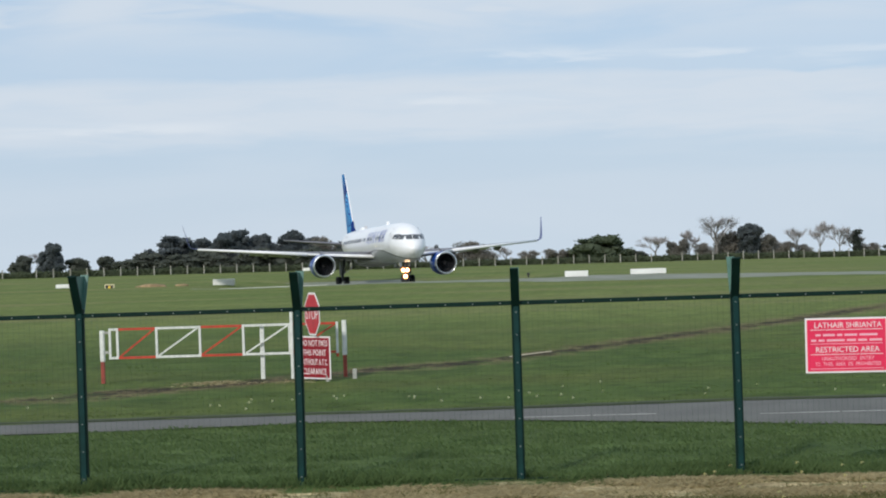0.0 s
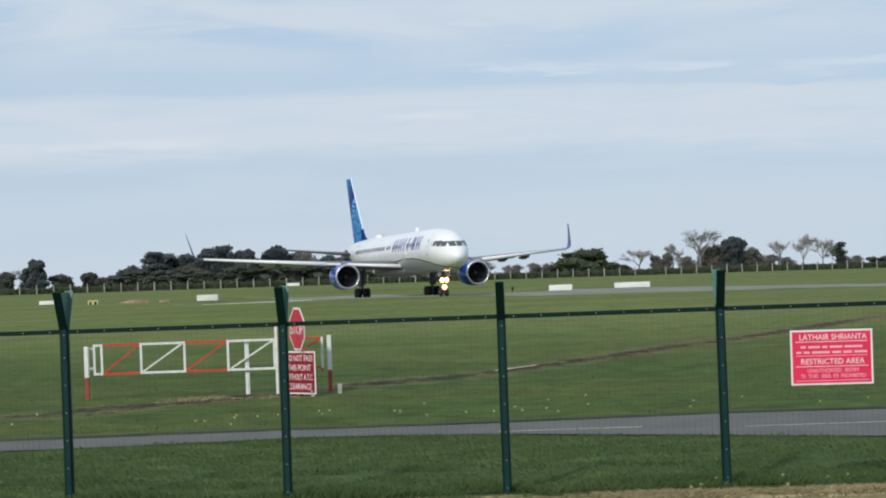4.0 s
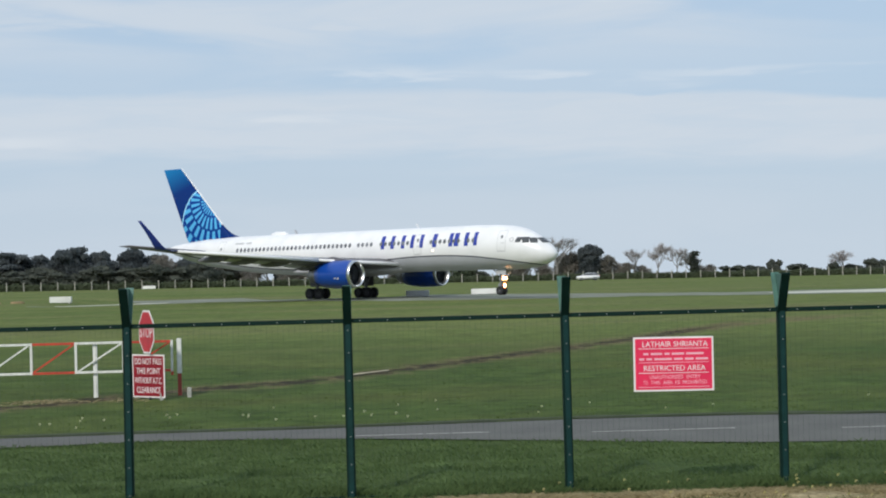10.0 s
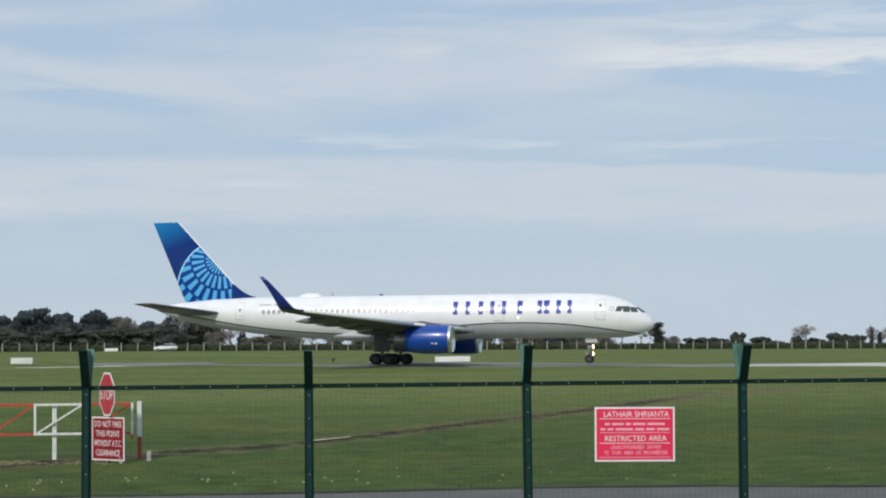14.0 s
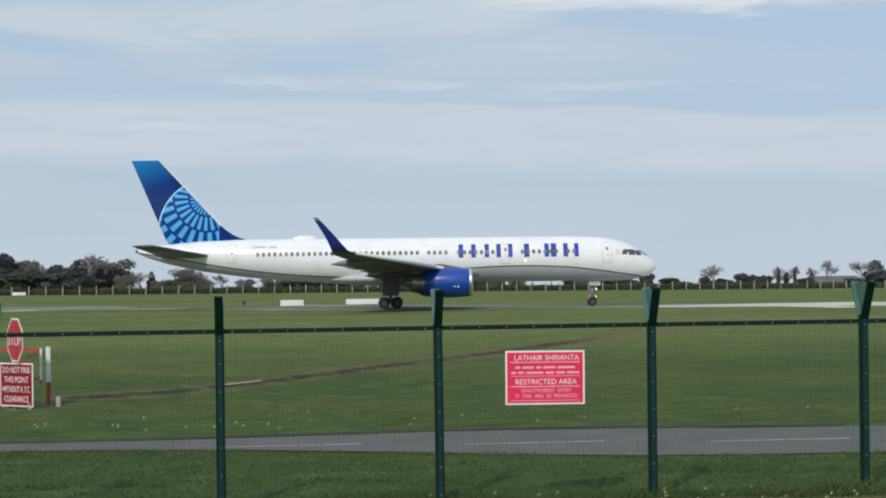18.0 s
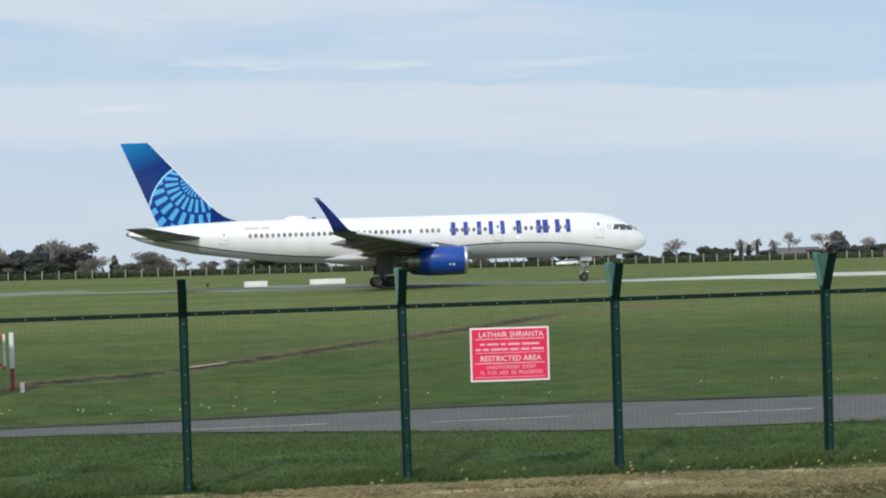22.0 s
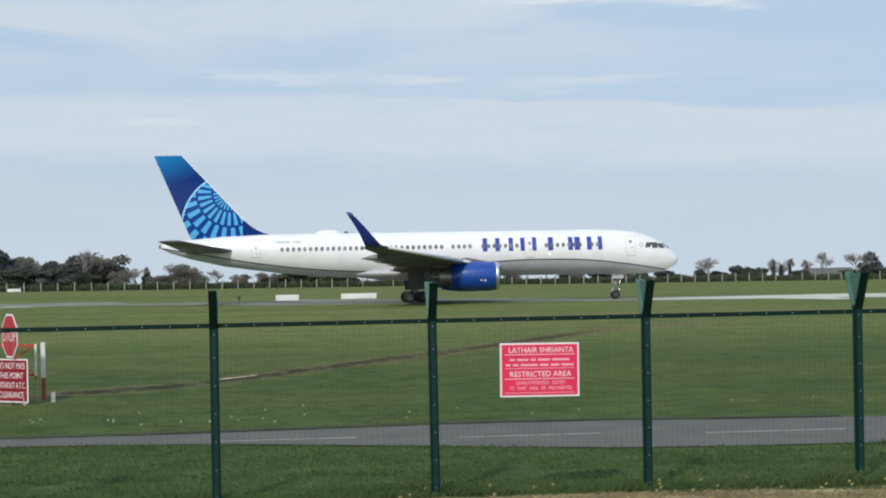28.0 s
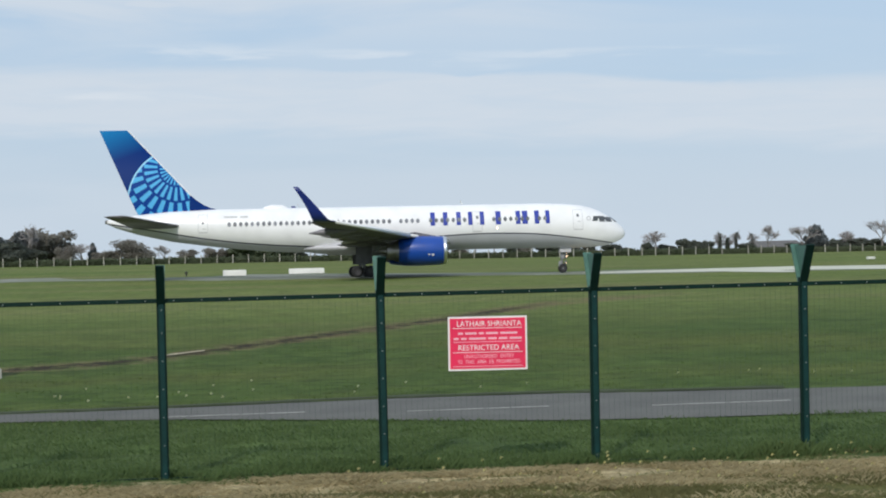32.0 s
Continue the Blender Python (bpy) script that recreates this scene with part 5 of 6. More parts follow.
def leaf_cloud(rnd, blobs, count, size):
    """Small leaf clumps scattered through ellipsoids, thicker towards their skins."""
    verts, faces = [], []
    total = sum(b[3] * b[4] * b[5] for b in blobs)
    for cx, cy, cz, rx, ry, rz in blobs:
        for _ in range(max(8, int(count * rx * ry * rz / total))):
            d = Vector((rnd.gauss(0, 1), rnd.gauss(0, 1), rnd.gauss(0, 1))).normalized()
            k = rnd.random() ** 0.35 * (1 + 0.10 * abs(rnd.gauss(0, 1))) * (0.85 + 0.35 * noise.noise(d * 2.0 + Vector((cx, cy, cz))))
            p = Vector((cx + d.x * rx * k, cy + d.y * ry * k, cz + d.z * rz * k))
            s = size * rnd.uniform(0.6, 1.4)
            u = Vector((rnd.gauss(0, 1), rnd.gauss(0, 1), rnd.gauss(0, 1))).normalized()
            w = u.orthogonal().normalized()
            v3 = u.cross(w)
            q = len(verts)
            verts += [p + u * s, p + w * s * 0.7, p - u * s * 0.8, p - w * s * 0.6 + v3 * s * 0.4]
            faces.append((q, q + 1, q + 2, q + 3))
    return verts, faces


BALL = bmesh.new()
bmesh.ops.create_icosphere(BALL, subdivisions=2, radius=1.0)
BALL_V, BALL_F = [v.co.copy() for v in BALL.verts], [[v.index for v in f.verts] for f in BALL.faces]
BALL.free()


def leaf_mass(verts, faces, blobs, k=0.84):
    """The closed, lumpy body of each clump, under its loose outer leaves."""
    for cx, cy, cz, rx, ry, rz in blobs:
        q = len(verts)
        for d in BALL_V:
            r = k * (1 + 0.55 * noise.noise(d * 2.3 + Vector((cx, cy, cz))) + 0.25 * noise.noise(d * 6.0 + Vector((cz, cx, cy))))
            verts.append((cx + d.x * rx * r, cy + d.y * ry * r, cz + d.z * rz * r))
        faces.extend([[q + i for i in f] for f in BALL_F])


def build_hedge():
    rnd = random.Random(5)
    for x0 in range(-190, 230, 60):
        blobs = []
        x = x0
        while x < x0 + 60:
            blobs.append((x - x0, (x - x0) * 0.19, 0.72 + rnd.uniform(-0.05, 0.12), 1.0, 0.7, 0.80))
            x += 0.8
        v, f = leaf_cloud(rnd, blobs, 12000, 0.24)
        # dense heart of the hedge
        q = len(v)
        for xx in range(0, 61, 2):
            h = 1.28 + 0.10 * noise.noise(Vector((x0 + xx, 0, 0)))
            v += [(xx, xx * 0.19 + dy, z) for dy, z in ((-0.45, -0.3), (-0.42, h), (0.42, h), (0.45, -0.3))]
        for k in range(30):
            for j in range(3):
                a = q + 4 * k + j
                f.append((a, a + 4, a + 5, a + 1))
        o = raw("hedge", v, f, M_HEDGE)
        o.matrix_basis = pose(x0, hedge_y(x0) + 1.2, ground_z(x0 + 30, hedge_y(x0 + 30)) - 0.05, 0, math.degrees(math.atan(0.0078)), 0)
        tagged(o, "long clipped dark green hedge along the airfield edge", "hedge", "stretches of the far hedge", "stuff")


build_hedge()
fence = thing("concrete_post_fence", "row of pale concrete posts standing before the far hedge", "fence")
post_src = None
x = -188.0
rp = random.Random(9)
while x < 232:
    m = pose(x, hedge_y(x), ground_z(x, hedge_y(x)), rp.uniform(-1, 1), rp.uniform(-1, 1), 0)
    if post_src is None:
        bm = bmesh.new()
        box(bm, -0.09, 0.09, -0.09, 0.09, -0.4, 1.66, bevel=0.02)
        post_src = part("post", bm, M_POST, fence)
        post_src.matrix_basis = m
    else:
        share("post", post_src, fence, m)
    x += 3.05 if rp.random() > 0.04 else 6.1


# ---- trees behind the hedge ----
def tree(name, label, verts, faces, leaf, trunk_h, trunk_r, limbs, rnd):
    t = thing(name, label, "tree", group="trees behind the airfield hedge")
    bm = bmesh.new()
    rod(bm, (0, 0, -0.5), (0.1, 0, trunk_h), trunk_r, 8, trunk_r * 0.6)
    for dx, dy, dz, r in limbs:
        rod(bm, (0.05, 0, trunk_h * rnd.uniform(0.5, 0.95)), (dx, dy, dz), r, 6, r * 0.4)
    part("trunk", bm, M_BARK, t)
    crown = raw("crown", verts, faces, leaf, t)
    return t


def evergreen(rnd, w, h):
    """Broad dark crown in flat-topped tiers, reaching nearly to the ground."""
    blobs = []
    for k in range(34):
        z = h * rnd.uniform(0.12, 0.90)
        a = rnd.uniform(0, 2 * math.pi)
        reach = w * 0.5 * (1.0 - 0.80 * (z / h) ** 3) * rnd.uniform(0.15, 1.0)
        r = w * rnd.uniform(0.08, 0.17)
        blobs.append((math.cos(a) * reach, math.sin(a) * reach, z, r * 1.25, r * 1.25, h * rnd.uniform(0.07, 0.13)))
    blobs.append((0, 0, h * 0.40, w * 0.38, w * 0.38, h * 0.38))
    blobs.append((0, 0, h * 0.72, w * 0.22, w * 0.22, h * 0.22))
    v, f = leaf_cloud(rnd, blobs, 14000, 0.30)
    leaf_mass(v, f, blobs, 0.70)
    return tree("evergreen_tree", "dark evergreen tree, its broad tiered crown paled as by haze", v, f, M_PINE, h * 0.7, 0.28, [(b[0], b[1], b[2], 0.09) for b in blobs[:7]], rnd)


def bush(rnd, w, h, leaf, name, label, n=2600, core=0.4, twiggy=False):
    blobs = [(rnd.uniform(-0.32, 0.32) * w, rnd.uniform(-0.3, 0.3) * w, h * rnd.uniform(0.25, 0.80), w * rnd.uniform(0.10, 0.22), w * rnd.uniform(0.10, 0.22), h * rnd.uniform(0.09, 0.20)) for _ in range(16)]
    blobs.append((0, 0, h * 0.35, w * core, w * core, h * core * 0.85))
    v, f = leaf_cloud(rnd, blobs, int(n * (3.6 if twiggy else 2.0)), 0.15 if twiggy else 0.23)
    if not twiggy:
        leaf_mass(v, f, blobs, 0.80)
    return tree(name, label, v, f, leaf, h * 0.5, 0.16, [(b[0], b[1], b[2], 0.05) for b in blobs[:6]], rnd)


def bare(rnd, h, spread, ivy=0.0, twigs=3):
    """A leafless tree: a trunk that forks again and again into fine twigs."""
    t = thing("bare_tree", "leafless tree with fine haze-paled twigs" + (" and dark ivy on its trunk" if ivy else ""), "tree", group="trees behind the airfield hedge")
    bm, thin = bmesh.new(), bmesh.new()

    def grow(p, d, length, r, level):
        q = p + d * length
        rod(bm if level < 2 else thin, p, q, r, 6 if level < 2 else 3, r * 0.65, caps=False)
        if level >= 3:
            for _ in range(13):
                e = (d + Vector((rnd.gauss(0, 1), rnd.gauss(0, 1), rnd.gauss(0.25, 0.7))) * 0.55).normalized()
                b = p + d * length * rnd.uniform(0.2, 1.0)
                side = e.orthogonal().normalized() * 0.013
                thin.faces.new([thin.verts.new(c) for c in (b - side, b + side, b + e * h * rnd.uniform(0.06, 0.12))])
        if level >= 4:
            return
        for _ in range(4 if level < 2 else twigs):
            nd = (d + Vector((rnd.gauss(0, 1), rnd.gauss(0, 1), rnd.gauss(0.15, 0.6))) * spread).normalized()
            grow(p + d * length * rnd.uniform(0.55, 1.0), nd, length * rnd.uniform(0.55, 0.8), max(0.024, r * 0.58), level + 1)

    grow(Vector((0, 0, -0.4)), Vector((rnd.uniform(-0.06, 0.06), 0, 1)), h * 0.36, h * 0.021, 0)
    part("trunk", bm, M_BARK, t)
    part("crown", thin, M_TWIG, t, "fine twigs paled as by haze")
    if ivy:
        blobs = [(rnd.uniform(-0.3, 0.3), rnd.uniform(-0.3, 0.3), h * ivy * k / 5, 0.55 + 0.12 * k % 0.5, 0.6, h * 0.10) for k in range(1, 7)]
        v, f = leaf_cloud(rnd, blobs, 700, 0.2)
        raw("ivy", v, f, M_IVY, t)
    return t


rt = random.Random(21)
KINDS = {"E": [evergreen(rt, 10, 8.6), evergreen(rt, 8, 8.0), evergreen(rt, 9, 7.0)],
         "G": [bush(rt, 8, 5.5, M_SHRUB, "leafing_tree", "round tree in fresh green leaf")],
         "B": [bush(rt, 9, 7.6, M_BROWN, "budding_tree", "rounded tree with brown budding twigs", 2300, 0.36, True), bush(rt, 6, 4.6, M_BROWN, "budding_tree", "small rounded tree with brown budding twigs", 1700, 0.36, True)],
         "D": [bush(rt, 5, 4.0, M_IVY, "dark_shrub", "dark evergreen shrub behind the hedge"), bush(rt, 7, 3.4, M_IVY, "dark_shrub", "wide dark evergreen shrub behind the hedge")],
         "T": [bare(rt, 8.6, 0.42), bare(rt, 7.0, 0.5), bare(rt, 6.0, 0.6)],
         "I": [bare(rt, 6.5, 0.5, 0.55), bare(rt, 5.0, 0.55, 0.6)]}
BASE = {}
for key, kinds in KINDS.items():
    BASE[key] = []
    for k in kinds:
        pts = [v.co for c in k.children for v in c.data.vertices]
        BASE[key].append((sorted(p.z for p in pts)[int(len(pts) * 0.995)], 2.1 * sorted(abs(p.x) for p in pts)[int(len(pts) * 0.97)]))
FREE = {id(k) for ks in KINDS.values() for k in ks}


def plant(kind, n, x, top, width, y=420.0):
    """A tree of one kind, grown so that its crown is so wide and its top reaches that height over the world's zero."""
    src = KINDS[kind][n % len(KINDS[kind])]
    h, w = BASE[kind][n % len(KINDS[kind])]
    z = ground_z(x, y) - 0.1
    m = pose(x, y, z, 0, 0, rt.uniform(0, 360))
    ob = src if id(src) in FREE else copy_thing(src, m)
    FREE.discard(id(src))
    ob.matrix_basis = m
    ob.scale = (width / w, width / w, (top - z) / h)


# kind, x, top, width; from the far left to the far right of the hedge
for k, row in enumerate((("E", -155, 5.0, 11), ("E", -140, 4.6, 9), ("D", -122.7, 3.6, 4.4), ("T", -119, 4.6, 5), ("E", -113.6, 6.2, 6), ("D", -108, 2.6, 5), ("D", -101.2, 2.8, 5.2), ("D", -94.5, 2.1, 6),
                          ("E", -90.6, 4.0, 4.4), ("E", -85, 7.0, 9.5), ("E", -79.3, 6.2, 7.5), ("E", -75, 5.6, 7), ("E", -70.7, 7.8, 8.4), ("E", -64.1, 6.7, 7.6), ("E", -57.6, 7.2, 7),
                          ("E", -53, 5.8, 5.8), ("B", -48.6, 5.8, 6.0), ("E", -44.8, 4.6, 5.4), ("E", -39.4, 5.8, 5), ("B", -35.2, 6.4, 11), ("T", -37.7, 7.7, 5.4))):
    plant(row[0], k, *row[1:], y=420 + 3 * (k % 4))
# a lower belt fills the feet of the evergreens
for k in range(9):
    plant("D", k, -92 + 6.6 * k, 3.4 - 0.5 * (k % 2), 9, y=417)
for k, row in enumerate((("B", -29.5, 2.4, 5), ("T", -25.7, 3.0, 5.4), ("E", -23.3, 2.9, 1.9), ("B", -20, 1.2, 5), ("B", -13.7, 3.6, 9.4), ("T", -7.1, 2.3, 4.4), ("B", -2.2, 1.1, 4.4), ("B", 4.4, 1.3, 5.2),
                          ("B", 8, 0.5, 5), ("G", 13.6, 4.0, 10.6), ("G", 17.6, 3.0, 8.4), ("D", 23, 0.5, 6), ("T", 27.5, 3.7, 6), ("B", 32.9, 2.5, 4.8), ("T", 35.6, 4.8, 5), ("T", 41.5, 8.2, 7.4),
                          ("B", 39, 1.6, 5), ("B", 45.3, 4.0, 6.8), ("E", 49.3, 5.6, 5.4), ("B", 52.3, 3.0, 5.4), ("B", 56.7, 1.3, 5.4), ("T", 59.7, 4.7, 4.6), ("B", 62, 0.6, 4.6), ("T", 65.8, 5.8, 6.4),
                          ("T", 69.6, 4.8, 4), ("I", 73.6, 3.6, 5.2), ("B", 77.2, 0.4, 5), ("D", 83, 0.0, 6), ("D", 88, -0.1, 6), ("D", 93.2, 1.1, 3.4), ("D", 99, 0.0, 6))):
    plant(row[0], k, *row[1:], y=420 + 2 * (k % 3))
for k, row in enumerate((("D", 105.6, 0.2, 3), ("T", 108.4, 3.0, 4.6), ("D", 111.5, -0.4, 5), ("D", 114.8, 0.8, 3.4), ("D", 117.8, 0.4, 3.4), ("D", 121.1, 0.2, 3.4), ("I", 123.4, 2.6, 3), ("I", 125.8, 1.0, 2.4),
                          ("I", 128.6, 2.6, 3), ("D", 130.3, -0.5, 4), ("I", 132.1, 2.2, 3.2), ("T", 136.6, 3.9, 5), ("T", 143.9, 3.6, 5), ("D", 143, -0.6, 5), ("E", 148.8, 3.3, 4.8), ("D", 153, 0.0, 5),
                          ("T", 156, 2.0, 4), ("D", 159, 0.2, 5), ("T", 164, 4.9, 6), ("T", 169, 4.4, 5), ("D", 164, -0.2, 6), ("B", 172, 1.6, 5), ("B", 182, 3.0, 8), ("D", 190, 0.2, 7), ("T", 196, 3.6, 6), ("B", 210, 2.4, 7))):
    plant(row[0], k, row[1] + 0.9, *row[2:], y=420 + 2 * (k % 3))


# ---- low farm shed beyond the trees ----
def shed():
    s = thing("farm_shed", "long low farm shed with a grey-brown pitched roof", "shed", pose(149, 455, -3.9))
    part("wall", boxed(-6, 6, -4, 4, -0.5, 2.3), mat("shed_wall", (0.30, 0.28, 0.25), 0.9, var=0.3, scale=1), s)
    bm = bmesh.new()
    vs = [bm.verts.new(c) for c in ((-6.4, -4.6, 2.2), (6.4, -4.6, 2.2), (6.4, 0, 3.7), (-6.4, 0, 3.7), (-6.4, 4.6, 2.2), (6.4, 4.6, 2.2), (-6.4, -4.6, 2.05), (6.4, -4.6, 2.05), (6.4, 4.6, 2.05), (-6.4, 4.6, 2.05))]
    for q in ((0, 1, 2, 3), (3, 2, 5, 4), (6, 7, 1, 0), (4, 5, 8, 9), (0, 3, 4, 9, 6), (1, 7, 8, 5, 2), (6, 9, 8, 7)):
        bm.faces.new([vs[i] for i in q])
    part("roof", bm, mat("shed_roof", (0.13, 0.125, 0.12), 0.85, var=0.3, scale=1.5, fine=8), s, "grey-brown pitched roof")


shed()


# ---- cars ----
def build_car(name, label, paint, rails):
    c = thing(name, label, "car")
    # body: side outline swept across, narrower at the glass
    low = [(-2.15, 0.45), (-2.20, 0.75), (-2.10, 1.00), (1.00, 0.98), (1.95, 0.85), (2.20, 0.65), (2.18, 0.40), (1.8, 0.25), (-1.9, 0.25)]
    bm = bmesh.new()
    a = [bm.verts.new((x, -0.88, z)) for x, z in low]
    b = [bm.verts.new((x, 0.88, z)) for x, z in low]
    bm.faces.new(a), bm.faces.new(b[::-1])
    for k in range(len(low)):
        bm.faces.new((a[k], b[k], b[(k + 1) % len(low)], a[(k + 1) % len(low)]))
    bmesh.ops.recalc_face_normals(bm, faces=bm.faces)
    bmesh.ops.bevel(bm, geom=list(bm.edges), offset=0.06, segments=3, affect="EDGES", clamp_overlap=True)
    body = part("body", bm, paint, c, smooth=True)
    top = [(-2.02, 1.00, 0.80), (-1.72, 1.285, 0.66), (-1.2, 1.375, 0.60), (-0.5, 1.408, 0.60), (0.1, 1.365, 0.60), (0.50, 1.26, 0.62), (1.30, 0.99, 0.78)]
    bm, rings = bmesh.new(), []
    for x, z, w in top:
        rings.append([bm.verts.new(p) for p in ((x, -w, z - 0.02), (x, -w * 0.6, z + 0.025), (x, 0, z + 0.04), (x, w * 0.6, z + 0.025), (x, w, z - 0.02))])
    for r0, r1 in zip(rings[1:], rings[2:-1]):
        for k in range(4):
            bm.faces.new((r0[k], r1[k], r1[k + 1], r0[k + 1]))
    bmesh.ops.recalc_face_normals(bm, faces=bm.faces)
    roof = part("roof", bm, paint, body, smooth=True)
    glass = bmesh.new()
    for i, j in ((0, 1), (5, 6)):
        r0, r1 = [[glass.verts.new(v) for v in ((top[q][0], -top[q][2], top[q][1]), (top[q][0], top[q][2], top[q][1]))] for q in (i, j)]
        glass.faces.new((r0[0], r1[0], r1[1], r0[1]))
    part("windscreen", glass, M_GLASS, body, "dark tinted glass")
    for s in (-1, 1):
        g = bmesh.new()
        pts = [(-1.98, 1.0, 0.82), (1.28, 1.0, 0.80), (0.50, 1.27, 0.63), (-0.5, 1.38, 0.61), (-1.2, 1.35, 0.61), (-1.72, 1.29, 0.67)]
        g.faces.new([g.verts.new((x, s * w, z)) for x, z, w in pts])
        part("side_window", g, M_GLASS, body, "dark side glass")
        part("sill", boxed(-1.6, 1.6, s * 0.86 - 0.03, s * 0.86 + 0.03, 0.22, 0.34, bevel=0.01), M_BLACK, body)
        part("mirror", boxed(0.85, 1.05, s * 0.98 - 0.09, s * 0.98 + 0.09, 1.0, 1.14, bevel=0.03), paint, body)
        part("tail_light", boxed(-2.13, -2.02, s * 0.74 - 0.10, s * 0.74 + 0.10, 0.80, 1.05, bevel=0.02), M_STOP_RED, body, "red tail light")
        part("headlight", boxed(1.98, 2.16, s * 0.66 - 0.16, s * 0.66 + 0.16, 0.62, 0.76, bevel=0.02), M_CHROME, body, "clear headlight")
    part("spoiler", boxed(-1.95, -1.62, -0.58, 0.58, 1.31, 1.345, bevel=0.015), paint, roof)
    if rails:
        pane = bmesh.new()
        crown = lambda x, y: float(np.interp(x, [q[0] for q in top], [q[1] for q in top])) + float(np.interp(abs(y) / 0.60, (0, 0.6, 1), (0.04, 0.025, -0.02)))
        grid = [[pane.verts.new((-0.96 + 0.118 * i, -0.42 + 0.145 * j, crown(-0.96 + 0.118 * i, -0.42 + 0.145 * j) + 0.012)) for j in range(5)] for i in range(9)]
        for i in range(8):
            for j in range(4):
                pane.faces.new((grid[i][j], grid[i + 1][j], grid[i + 1][j + 1], grid[i][j + 1]))
        part("sunroof", pane, M_SUNROOF, roof, "dark tinted glass sunroof", smooth=True)
        for x, w in ((-0.93, 0.10), (-0.60, 0.04)):
            part("aerial_fin", boxed(x - w, x + w, 0.28, 0.38, 1.38, 1.475, bevel=0.02), M_BLACK, roof, "black roof fitting")
    for x in (-1.32, 1.36):
        for s in (-1, 1):
            w = part("wheel", lathe(bmesh.new(), [(-0.1, 0.18), (-0.1, 0.29), (-0.07, 0.32), (0.07, 0.32), (0.1, 0.29), (0.1, 0.18)], "y", 24), M_TYRE, c, "black tyre", smooth=True)
            w.matrix_basis = Matrix.Translation((x, s * 0.79, 0.32))
            part("rim", lathe(bmesh.new(), [(-0.085, 0.02), (-0.085, 0.19), (0.085, 0.19), (0.085, 0.02)], "y", 16), M_CHROME, w)
    return c


M_CAR_GREY = mat("silver_car_paint", (0.50, 0.46, 0.50), 0.45, metal=0.1, var=0.08, scale=2, coat=0.1)
M_SUNROOF = mat("sunroof_glass", (0.045, 0.035, 0.050), 0.35, var=0.2, spec=0.25)
M_CAR_WHITE = mat("white_car_paint", (0.80, 0.80, 0.79), 0.3, var=0.08, scale=2, coat=0.5)
passing_car = build_car("passing_car", "silver-grey estate car driving along the public road", M_CAR_GREY, True)
far_car = build_car("far_car", "small white car driving along the far edge of the airfield", M_CAR_WHITE, False)
second_car = copy_thing(far_car, pose(300, 342, 0))
second_car.name = "far_car"



# ---- grass, straw and flowers by the fence ----
M_BLADE = leaf_mat("grass_blades", (0.084, 0.134, 0.045), (0.126, 0.180, 0.066), 0.4)
M_BLADE_DRY = leaf_mat("dry_grass_blades", (0.26, 0.215, 0.108), (0.54, 0.46, 0.275), 0.8)
M_BLADE_FAR = leaf_mat("field_grass_blades", (0.066, 0.104, 0.024), (0.106, 0.146, 0.040), 0.4)
M_BLADE_VERGE = leaf_mat("verge_grass_blades", (0.120, 0.122, 0.045), (0.190, 0.178, 0.078), 0.5)
M_DAISY = mat("daisy_white", (0.86, 0.84, 0.56), 0.7, var=0.1)
M_DANDELION = mat("dandelion_yellow", (0.86, 0.80, 0.38), 0.7, var=0.2)


road_edge = lambda x: float(np.interp(x, [p[0] for p in ROAD_NEAR], [p[1] for p in ROAD_NEAR]))
track = lambda x: float(np.interp(x, [p[0] for p in TRACK], [p[1] for p in TRACK]))


def blades(name, label, material, count, x0, x1, y0, y1, h, w, lean, seed, patchy=0.0, keep_track=True):
    """Loose blades of grass, each a bent sliver, thicker in tufts."""
    r = random.Random(seed)
    verts, faces = [], []
    while len(faces) < count:
        x, y = r.uniform(x0, x1), r.uniform(y0, y1)
        k = noise.noise(Vector((x * 0.8, y * 1.6, seed)))
        if 28 < y < 35.8 and y > road_edge(x) - 0.05:
            continue
        if keep_track and -3.6 < y - track(x) < 1.2:
            continue
        if patchy and k < patchy * r.uniform(-0.2, 1.0) - 0.15:
            continue
        hh = h * r.uniform(0.5, 1.2) * (1 + 0.9 * k)
        a, l = r.uniform(0, 2 * math.pi), lean * r.uniform(0.3, 1.4)
        dx, dy = math.cos(a), math.sin(a)
        z = ground_z(x, y) - 0.02
        q = len(verts)
        ww = w * r.uniform(0.6, 1.3)
        verts += [(x - dy * ww, y + dx * ww, z), (x + dy * ww, y - dx * ww, z), (x + dx * l * 0.5, y + dy * l * 0.5, z + hh * 0.75), (x + dx * l, y + dy * l, z + hh)]
        faces += [(q, q + 1, q + 2), (q + 1, q + 3, q + 2)]
    o = raw(name, verts, faces, material)
    tagged(o, label, "grass", kind="stuff")


blades("grass", "lush dark green grass between the fence and the service road", M_BLADE, 90000, -12, 16, 24.95, 33.4, 0.065, 0.011, 0.08, 3)
blades("grass_tufts", "uncut green grass along the foot of the fence", M_BLADE, 18000, -12, 16, 24.85, 25.4, 0.10, 0.007, 0.09, 4, 0.5)
blades("low_grass", "short green grass in front of the fence", M_BLADE, 22000, -12, 16, 23.9, 24.8, 0.035, 0.008, 0.07, 14, 0.3)
blades("dry_grass", "matted dry straw-coloured grass before the fence", M_BLADE_DRY, 120000, -12, 16, 22.0, 24.2, 0.055, 0.007, 0.16, 6, 0.4)
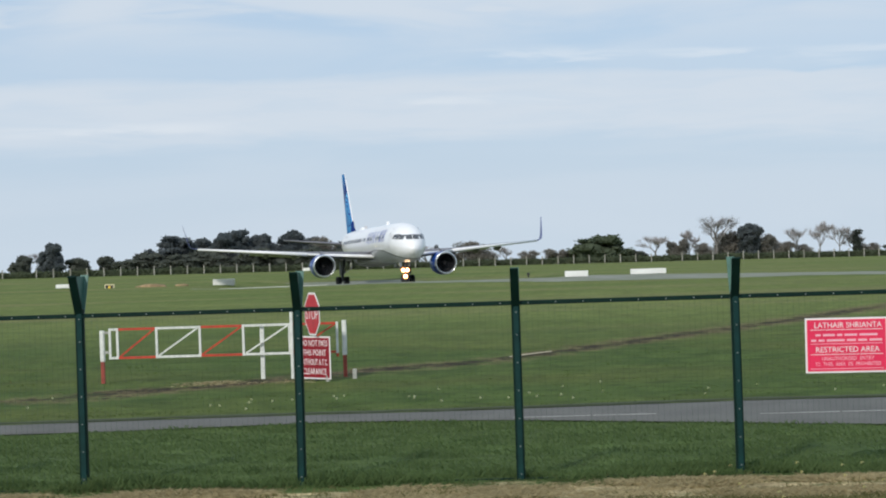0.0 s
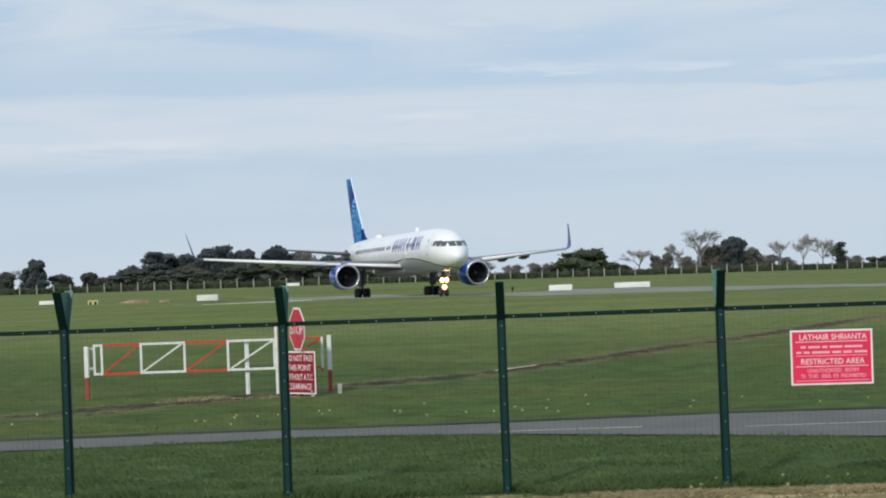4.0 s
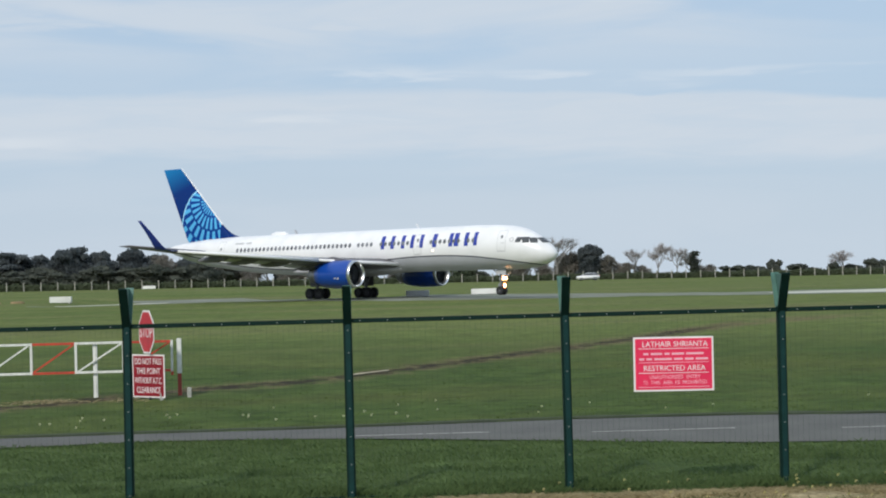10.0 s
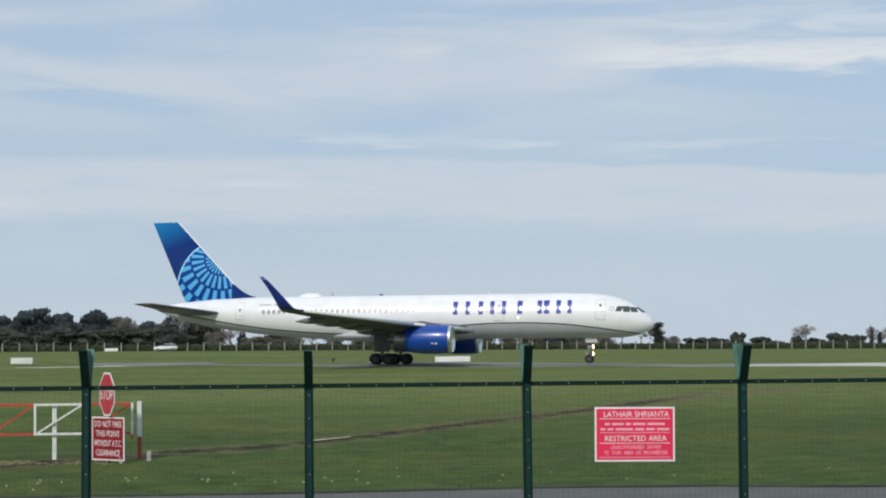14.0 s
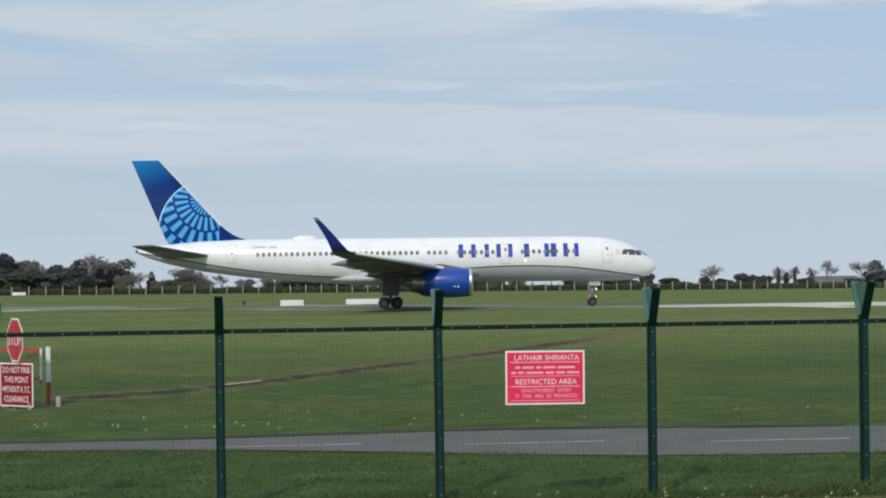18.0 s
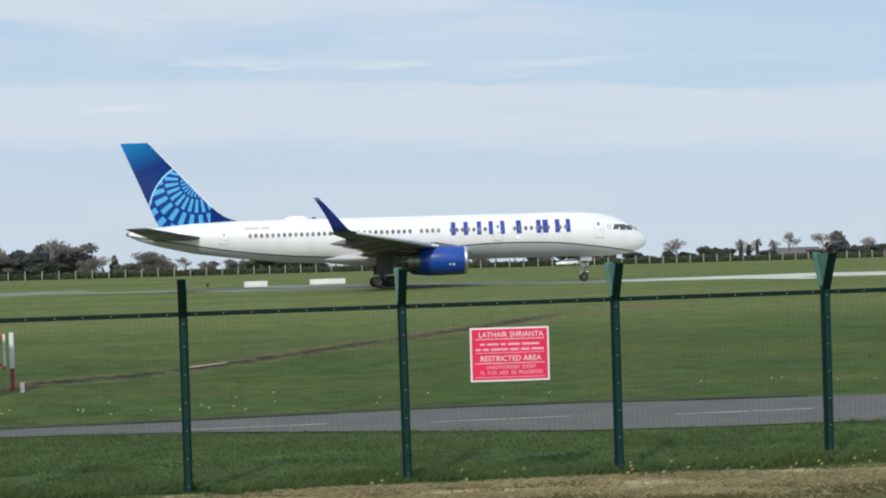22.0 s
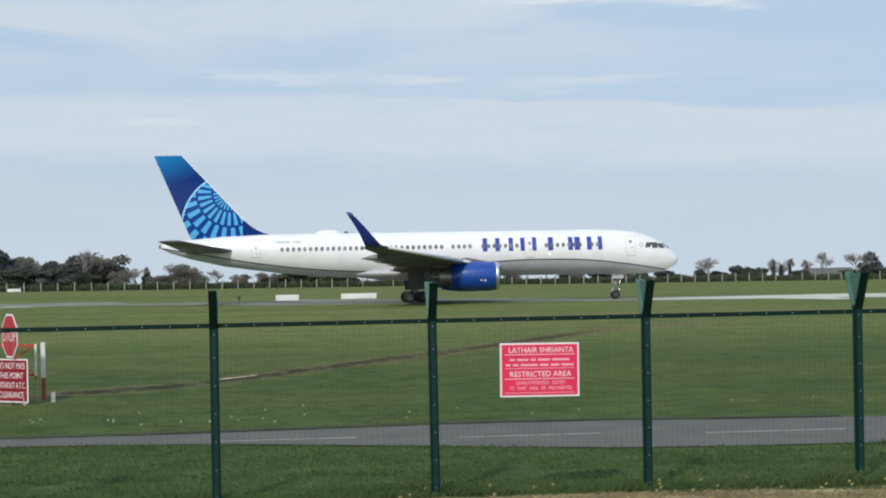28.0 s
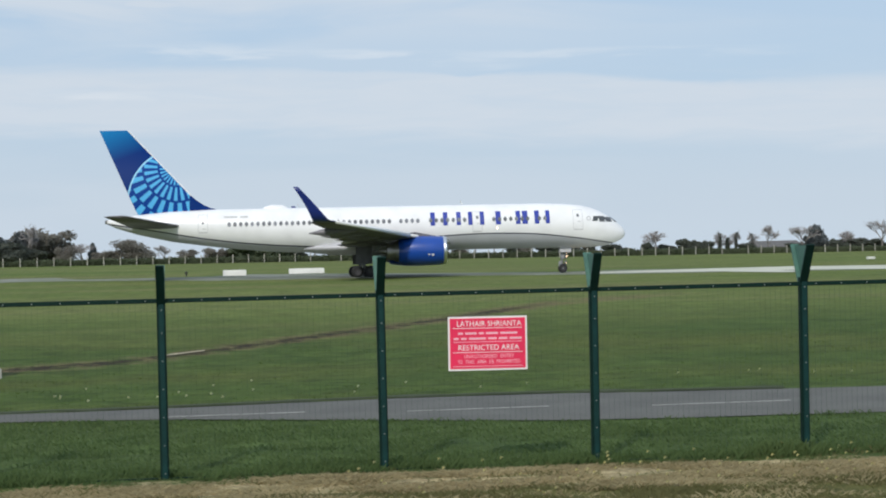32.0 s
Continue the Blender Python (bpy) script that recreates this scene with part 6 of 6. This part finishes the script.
blades("verge_grass", "patchy green and dry grass of the road verge", M_BLADE_VERGE, 60000, -12, 16, 19.6, 22.5, 0.07, 0.009, 0.08, 7, 0.5)
blades("verge_straw", "dry stalks in the road verge", M_BLADE_DRY, 12000, -12, 16, 19.8, 22.2, 0.07, 0.007, 0.12, 9, 0.3)
blades("field_grass", "rough green grass beyond the service road", M_BLADE_FAR, 36000, -17, 22, 35.8, 56, 0.036, 0.010, 0.09, 8, 0.3)


blades("verge_tufts", "tufts of green grass growing through the dry straw", M_BLADE_VERGE, 7000, -12, 16, 22.5, 24.7, 0.065, 0.006, 0.09, 21, 1.0)
blades("fence_tufts", "bright uncut tufts round the foot of the fence", M_BLADE, 16000, -12, 16, 24.35, 24.95, 0.13, 0.008, 0.09, 23, 0.8)
blades("straw_litter", "pale dry straw scattered below the barrier", M_BLADE_DRY, 700, -9.2, -5.6, 43.3, 44.9, 0.05, 0.03, 0.25, 15, 1.0, False)


def flowers(name, label, material, count, spots, seed):
    r = random.Random(seed)
    bm = bmesh.new()
    for _ in range(count):
        x0, x1, y0, y1, rad, hh = spots[r.randrange(len(spots))]
        x, y = r.uniform(x0, x1), r.uniform(y0, y1)
        z = ground_z(x, y) + hh * r.uniform(0.6, 1.2)
        ring = [bm.verts.new((x + rad * math.cos(k), y + rad * 0.8 * math.sin(k), z + rad * 0.5 * math.sin(2 * k) - rad * 0.6 * math.sin(k))) for k in (0, 1.05, 2.1, 3.14, 4.2, 5.25)]
        top = bm.verts.new((x, y - rad * 0.3, z + rad * 0.6))
        for k in range(6):
            bm.faces.new((ring[k], ring[(k + 1) % 6], top))
    o = mesh_object(name, bm, material)
    tagged(o, label, "flowers", kind="stuff")


flowers("daisies", "scattered white daisies in the airfield grass", M_DAISY, 40, [(-14, 20, 35.6, 41, 0.030, 0.12), (-4, 16, 36, 39, 0.028, 0.1), (-8, 2, 36.0, 38, 0.032, 0.1)], 2)
flowers("dandelions", "scattered yellow dandelions along the fence", M_DANDELION, 110, [(4, 14, 21.2, 23.4, 0.022, 0.10), (2, 14, 23.2, 25, 0.026, 0.14), (2, 12, 21.5, 24, 0.024, 0.12)], 5)


# ---- what moves ----
PLANE_PATH = [
    (0.0, -17.94, 199.90, -75.51),
    (0.5, -17.36, 198.01, -75.24),
    (1.0, -16.66, 196.09, -75.02),
    (1.5, -16.08, 194.17, -74.75),
    (2.0, -15.44, 192.31, -74.49),
    (2.5, -14.74, 190.49, -74.09),
    (3.0, -14.03, 188.64, -73.68),
    (3.5, -13.37, 186.72, -73.38),
    (5.5, -10.72, 178.60, -67.77),
    (6.0, -10.13, 177.56, -65.94),
    (6.5, -9.41, 176.89, -63.44),
    (7.0, -8.72, 176.34, -60.47),
    (7.5, -7.98, 175.87, -57.00),
    (8.0, -7.20, 175.34, -53.29),
    (8.5, -6.47, 174.75, -49.73),
    (9.0, -5.47, 174.05, -46.00),
    (9.5, -4.44, 173.22, -41.71),
    (10.0, -3.46, 172.34, -37.77),
    (10.5, -2.48, 171.40, -34.36),
    (11.0, -1.45, 170.37, -30.90),
    (11.5, -0.46, 169.40, -27.45),
    (12.0, 0.69, 168.69, -24.27),
    (12.5, 1.69, 168.24, -21.43),
    (13.0, 2.68, 167.84, -18.99),
    (13.5, 3.65, 167.24, -16.84),
    (14.0, 4.53, 166.60, -14.80),
    (14.5, 5.56, 165.91, -12.90),
    (16.5, 9.67, 163.06, -7.28),
    (17.0, 10.63, 162.77, -5.88),
    (17.5, 11.49, 162.92, -4.86),
    (18.0, 12.32, 162.92, -3.94),
    (18.5, 13.12, 163.01, -3.27),
    (19.0, 13.74, 162.98, -3.03),
    (19.5, 14.24, 162.89, -2.98),
    (20.0, 14.57, 162.80, -2.89),
    (20.5, 14.78, 162.73, -2.78),
    (21.0, 14.90, 162.71, -2.84),
    (21.5, 14.91, 162.76, -2.74),
    (22.0, 14.90, 162.70, -2.75),
    (32.0, 14.90, 162.70, -2.75),
]


def motions():
    # the airliner rolls in along its curve and stops
    times = [r[0] for r in PLANE_PATH]
    at = lambda t: [float(np.interp(t, times, [r[k] for r in PLANE_PATH])) for k in (1, 2, 3)]
    rows = []
    for t, x, y, w in PLANE_PATH:
        rows.append((t, Matrix.Translation((x, y, ground_z(x, y) + 0.05)) @ Matrix.Rotation(radians(-1.1), 4, "X") @ pose(0, 0, 0, 0, 0.15, w)))
    walk(airliner, rows)
    # each wheel turns by the way it has rolled
    steps, way, last = [], 0.0, None
    for k in range(161):
        t = 0.2 * k
        x, y, w = at(t)
        if last:
            way += math.hypot(x - last[0], y - last[1])
        last = (x, y)
        steps.append((t, way))
    for wh, r, place in WHEELS:
        walk(wh, [(t, Matrix.Translation(place) @ Matrix.Rotation(s / r, 4, "Y")) for t, s in steps if t <= 22.0 or t >= 31.9])
    # the car on the public road
    walk(passing_car, [(t, pose(CAR_X + CAR_V * (t - 19.0), CAR_Y, 0.02)) for t in (0.0, 18.0, 19.0, 20.0, 32.0)])
    walk(second_car, [(t, pose(x, 341.0, ground_z(x, 341), 0, 0, 180)) for t, x in ((0.0, 549.4), (21.0, 88.5), (22.0, 66.6), (32.0, -152.9))])
    walk(far_car, [(t, pose(x, 342.0, ground_z(x, 342), 0, 0, 180)) for t, x in ((0.0, 220.6), (9.0, 57.8), (13.0, -14.9), (32.0, -358.0))])


CAR_X, CAR_Y, CAR_V = 3.36, 12.1, 15.0
motions()
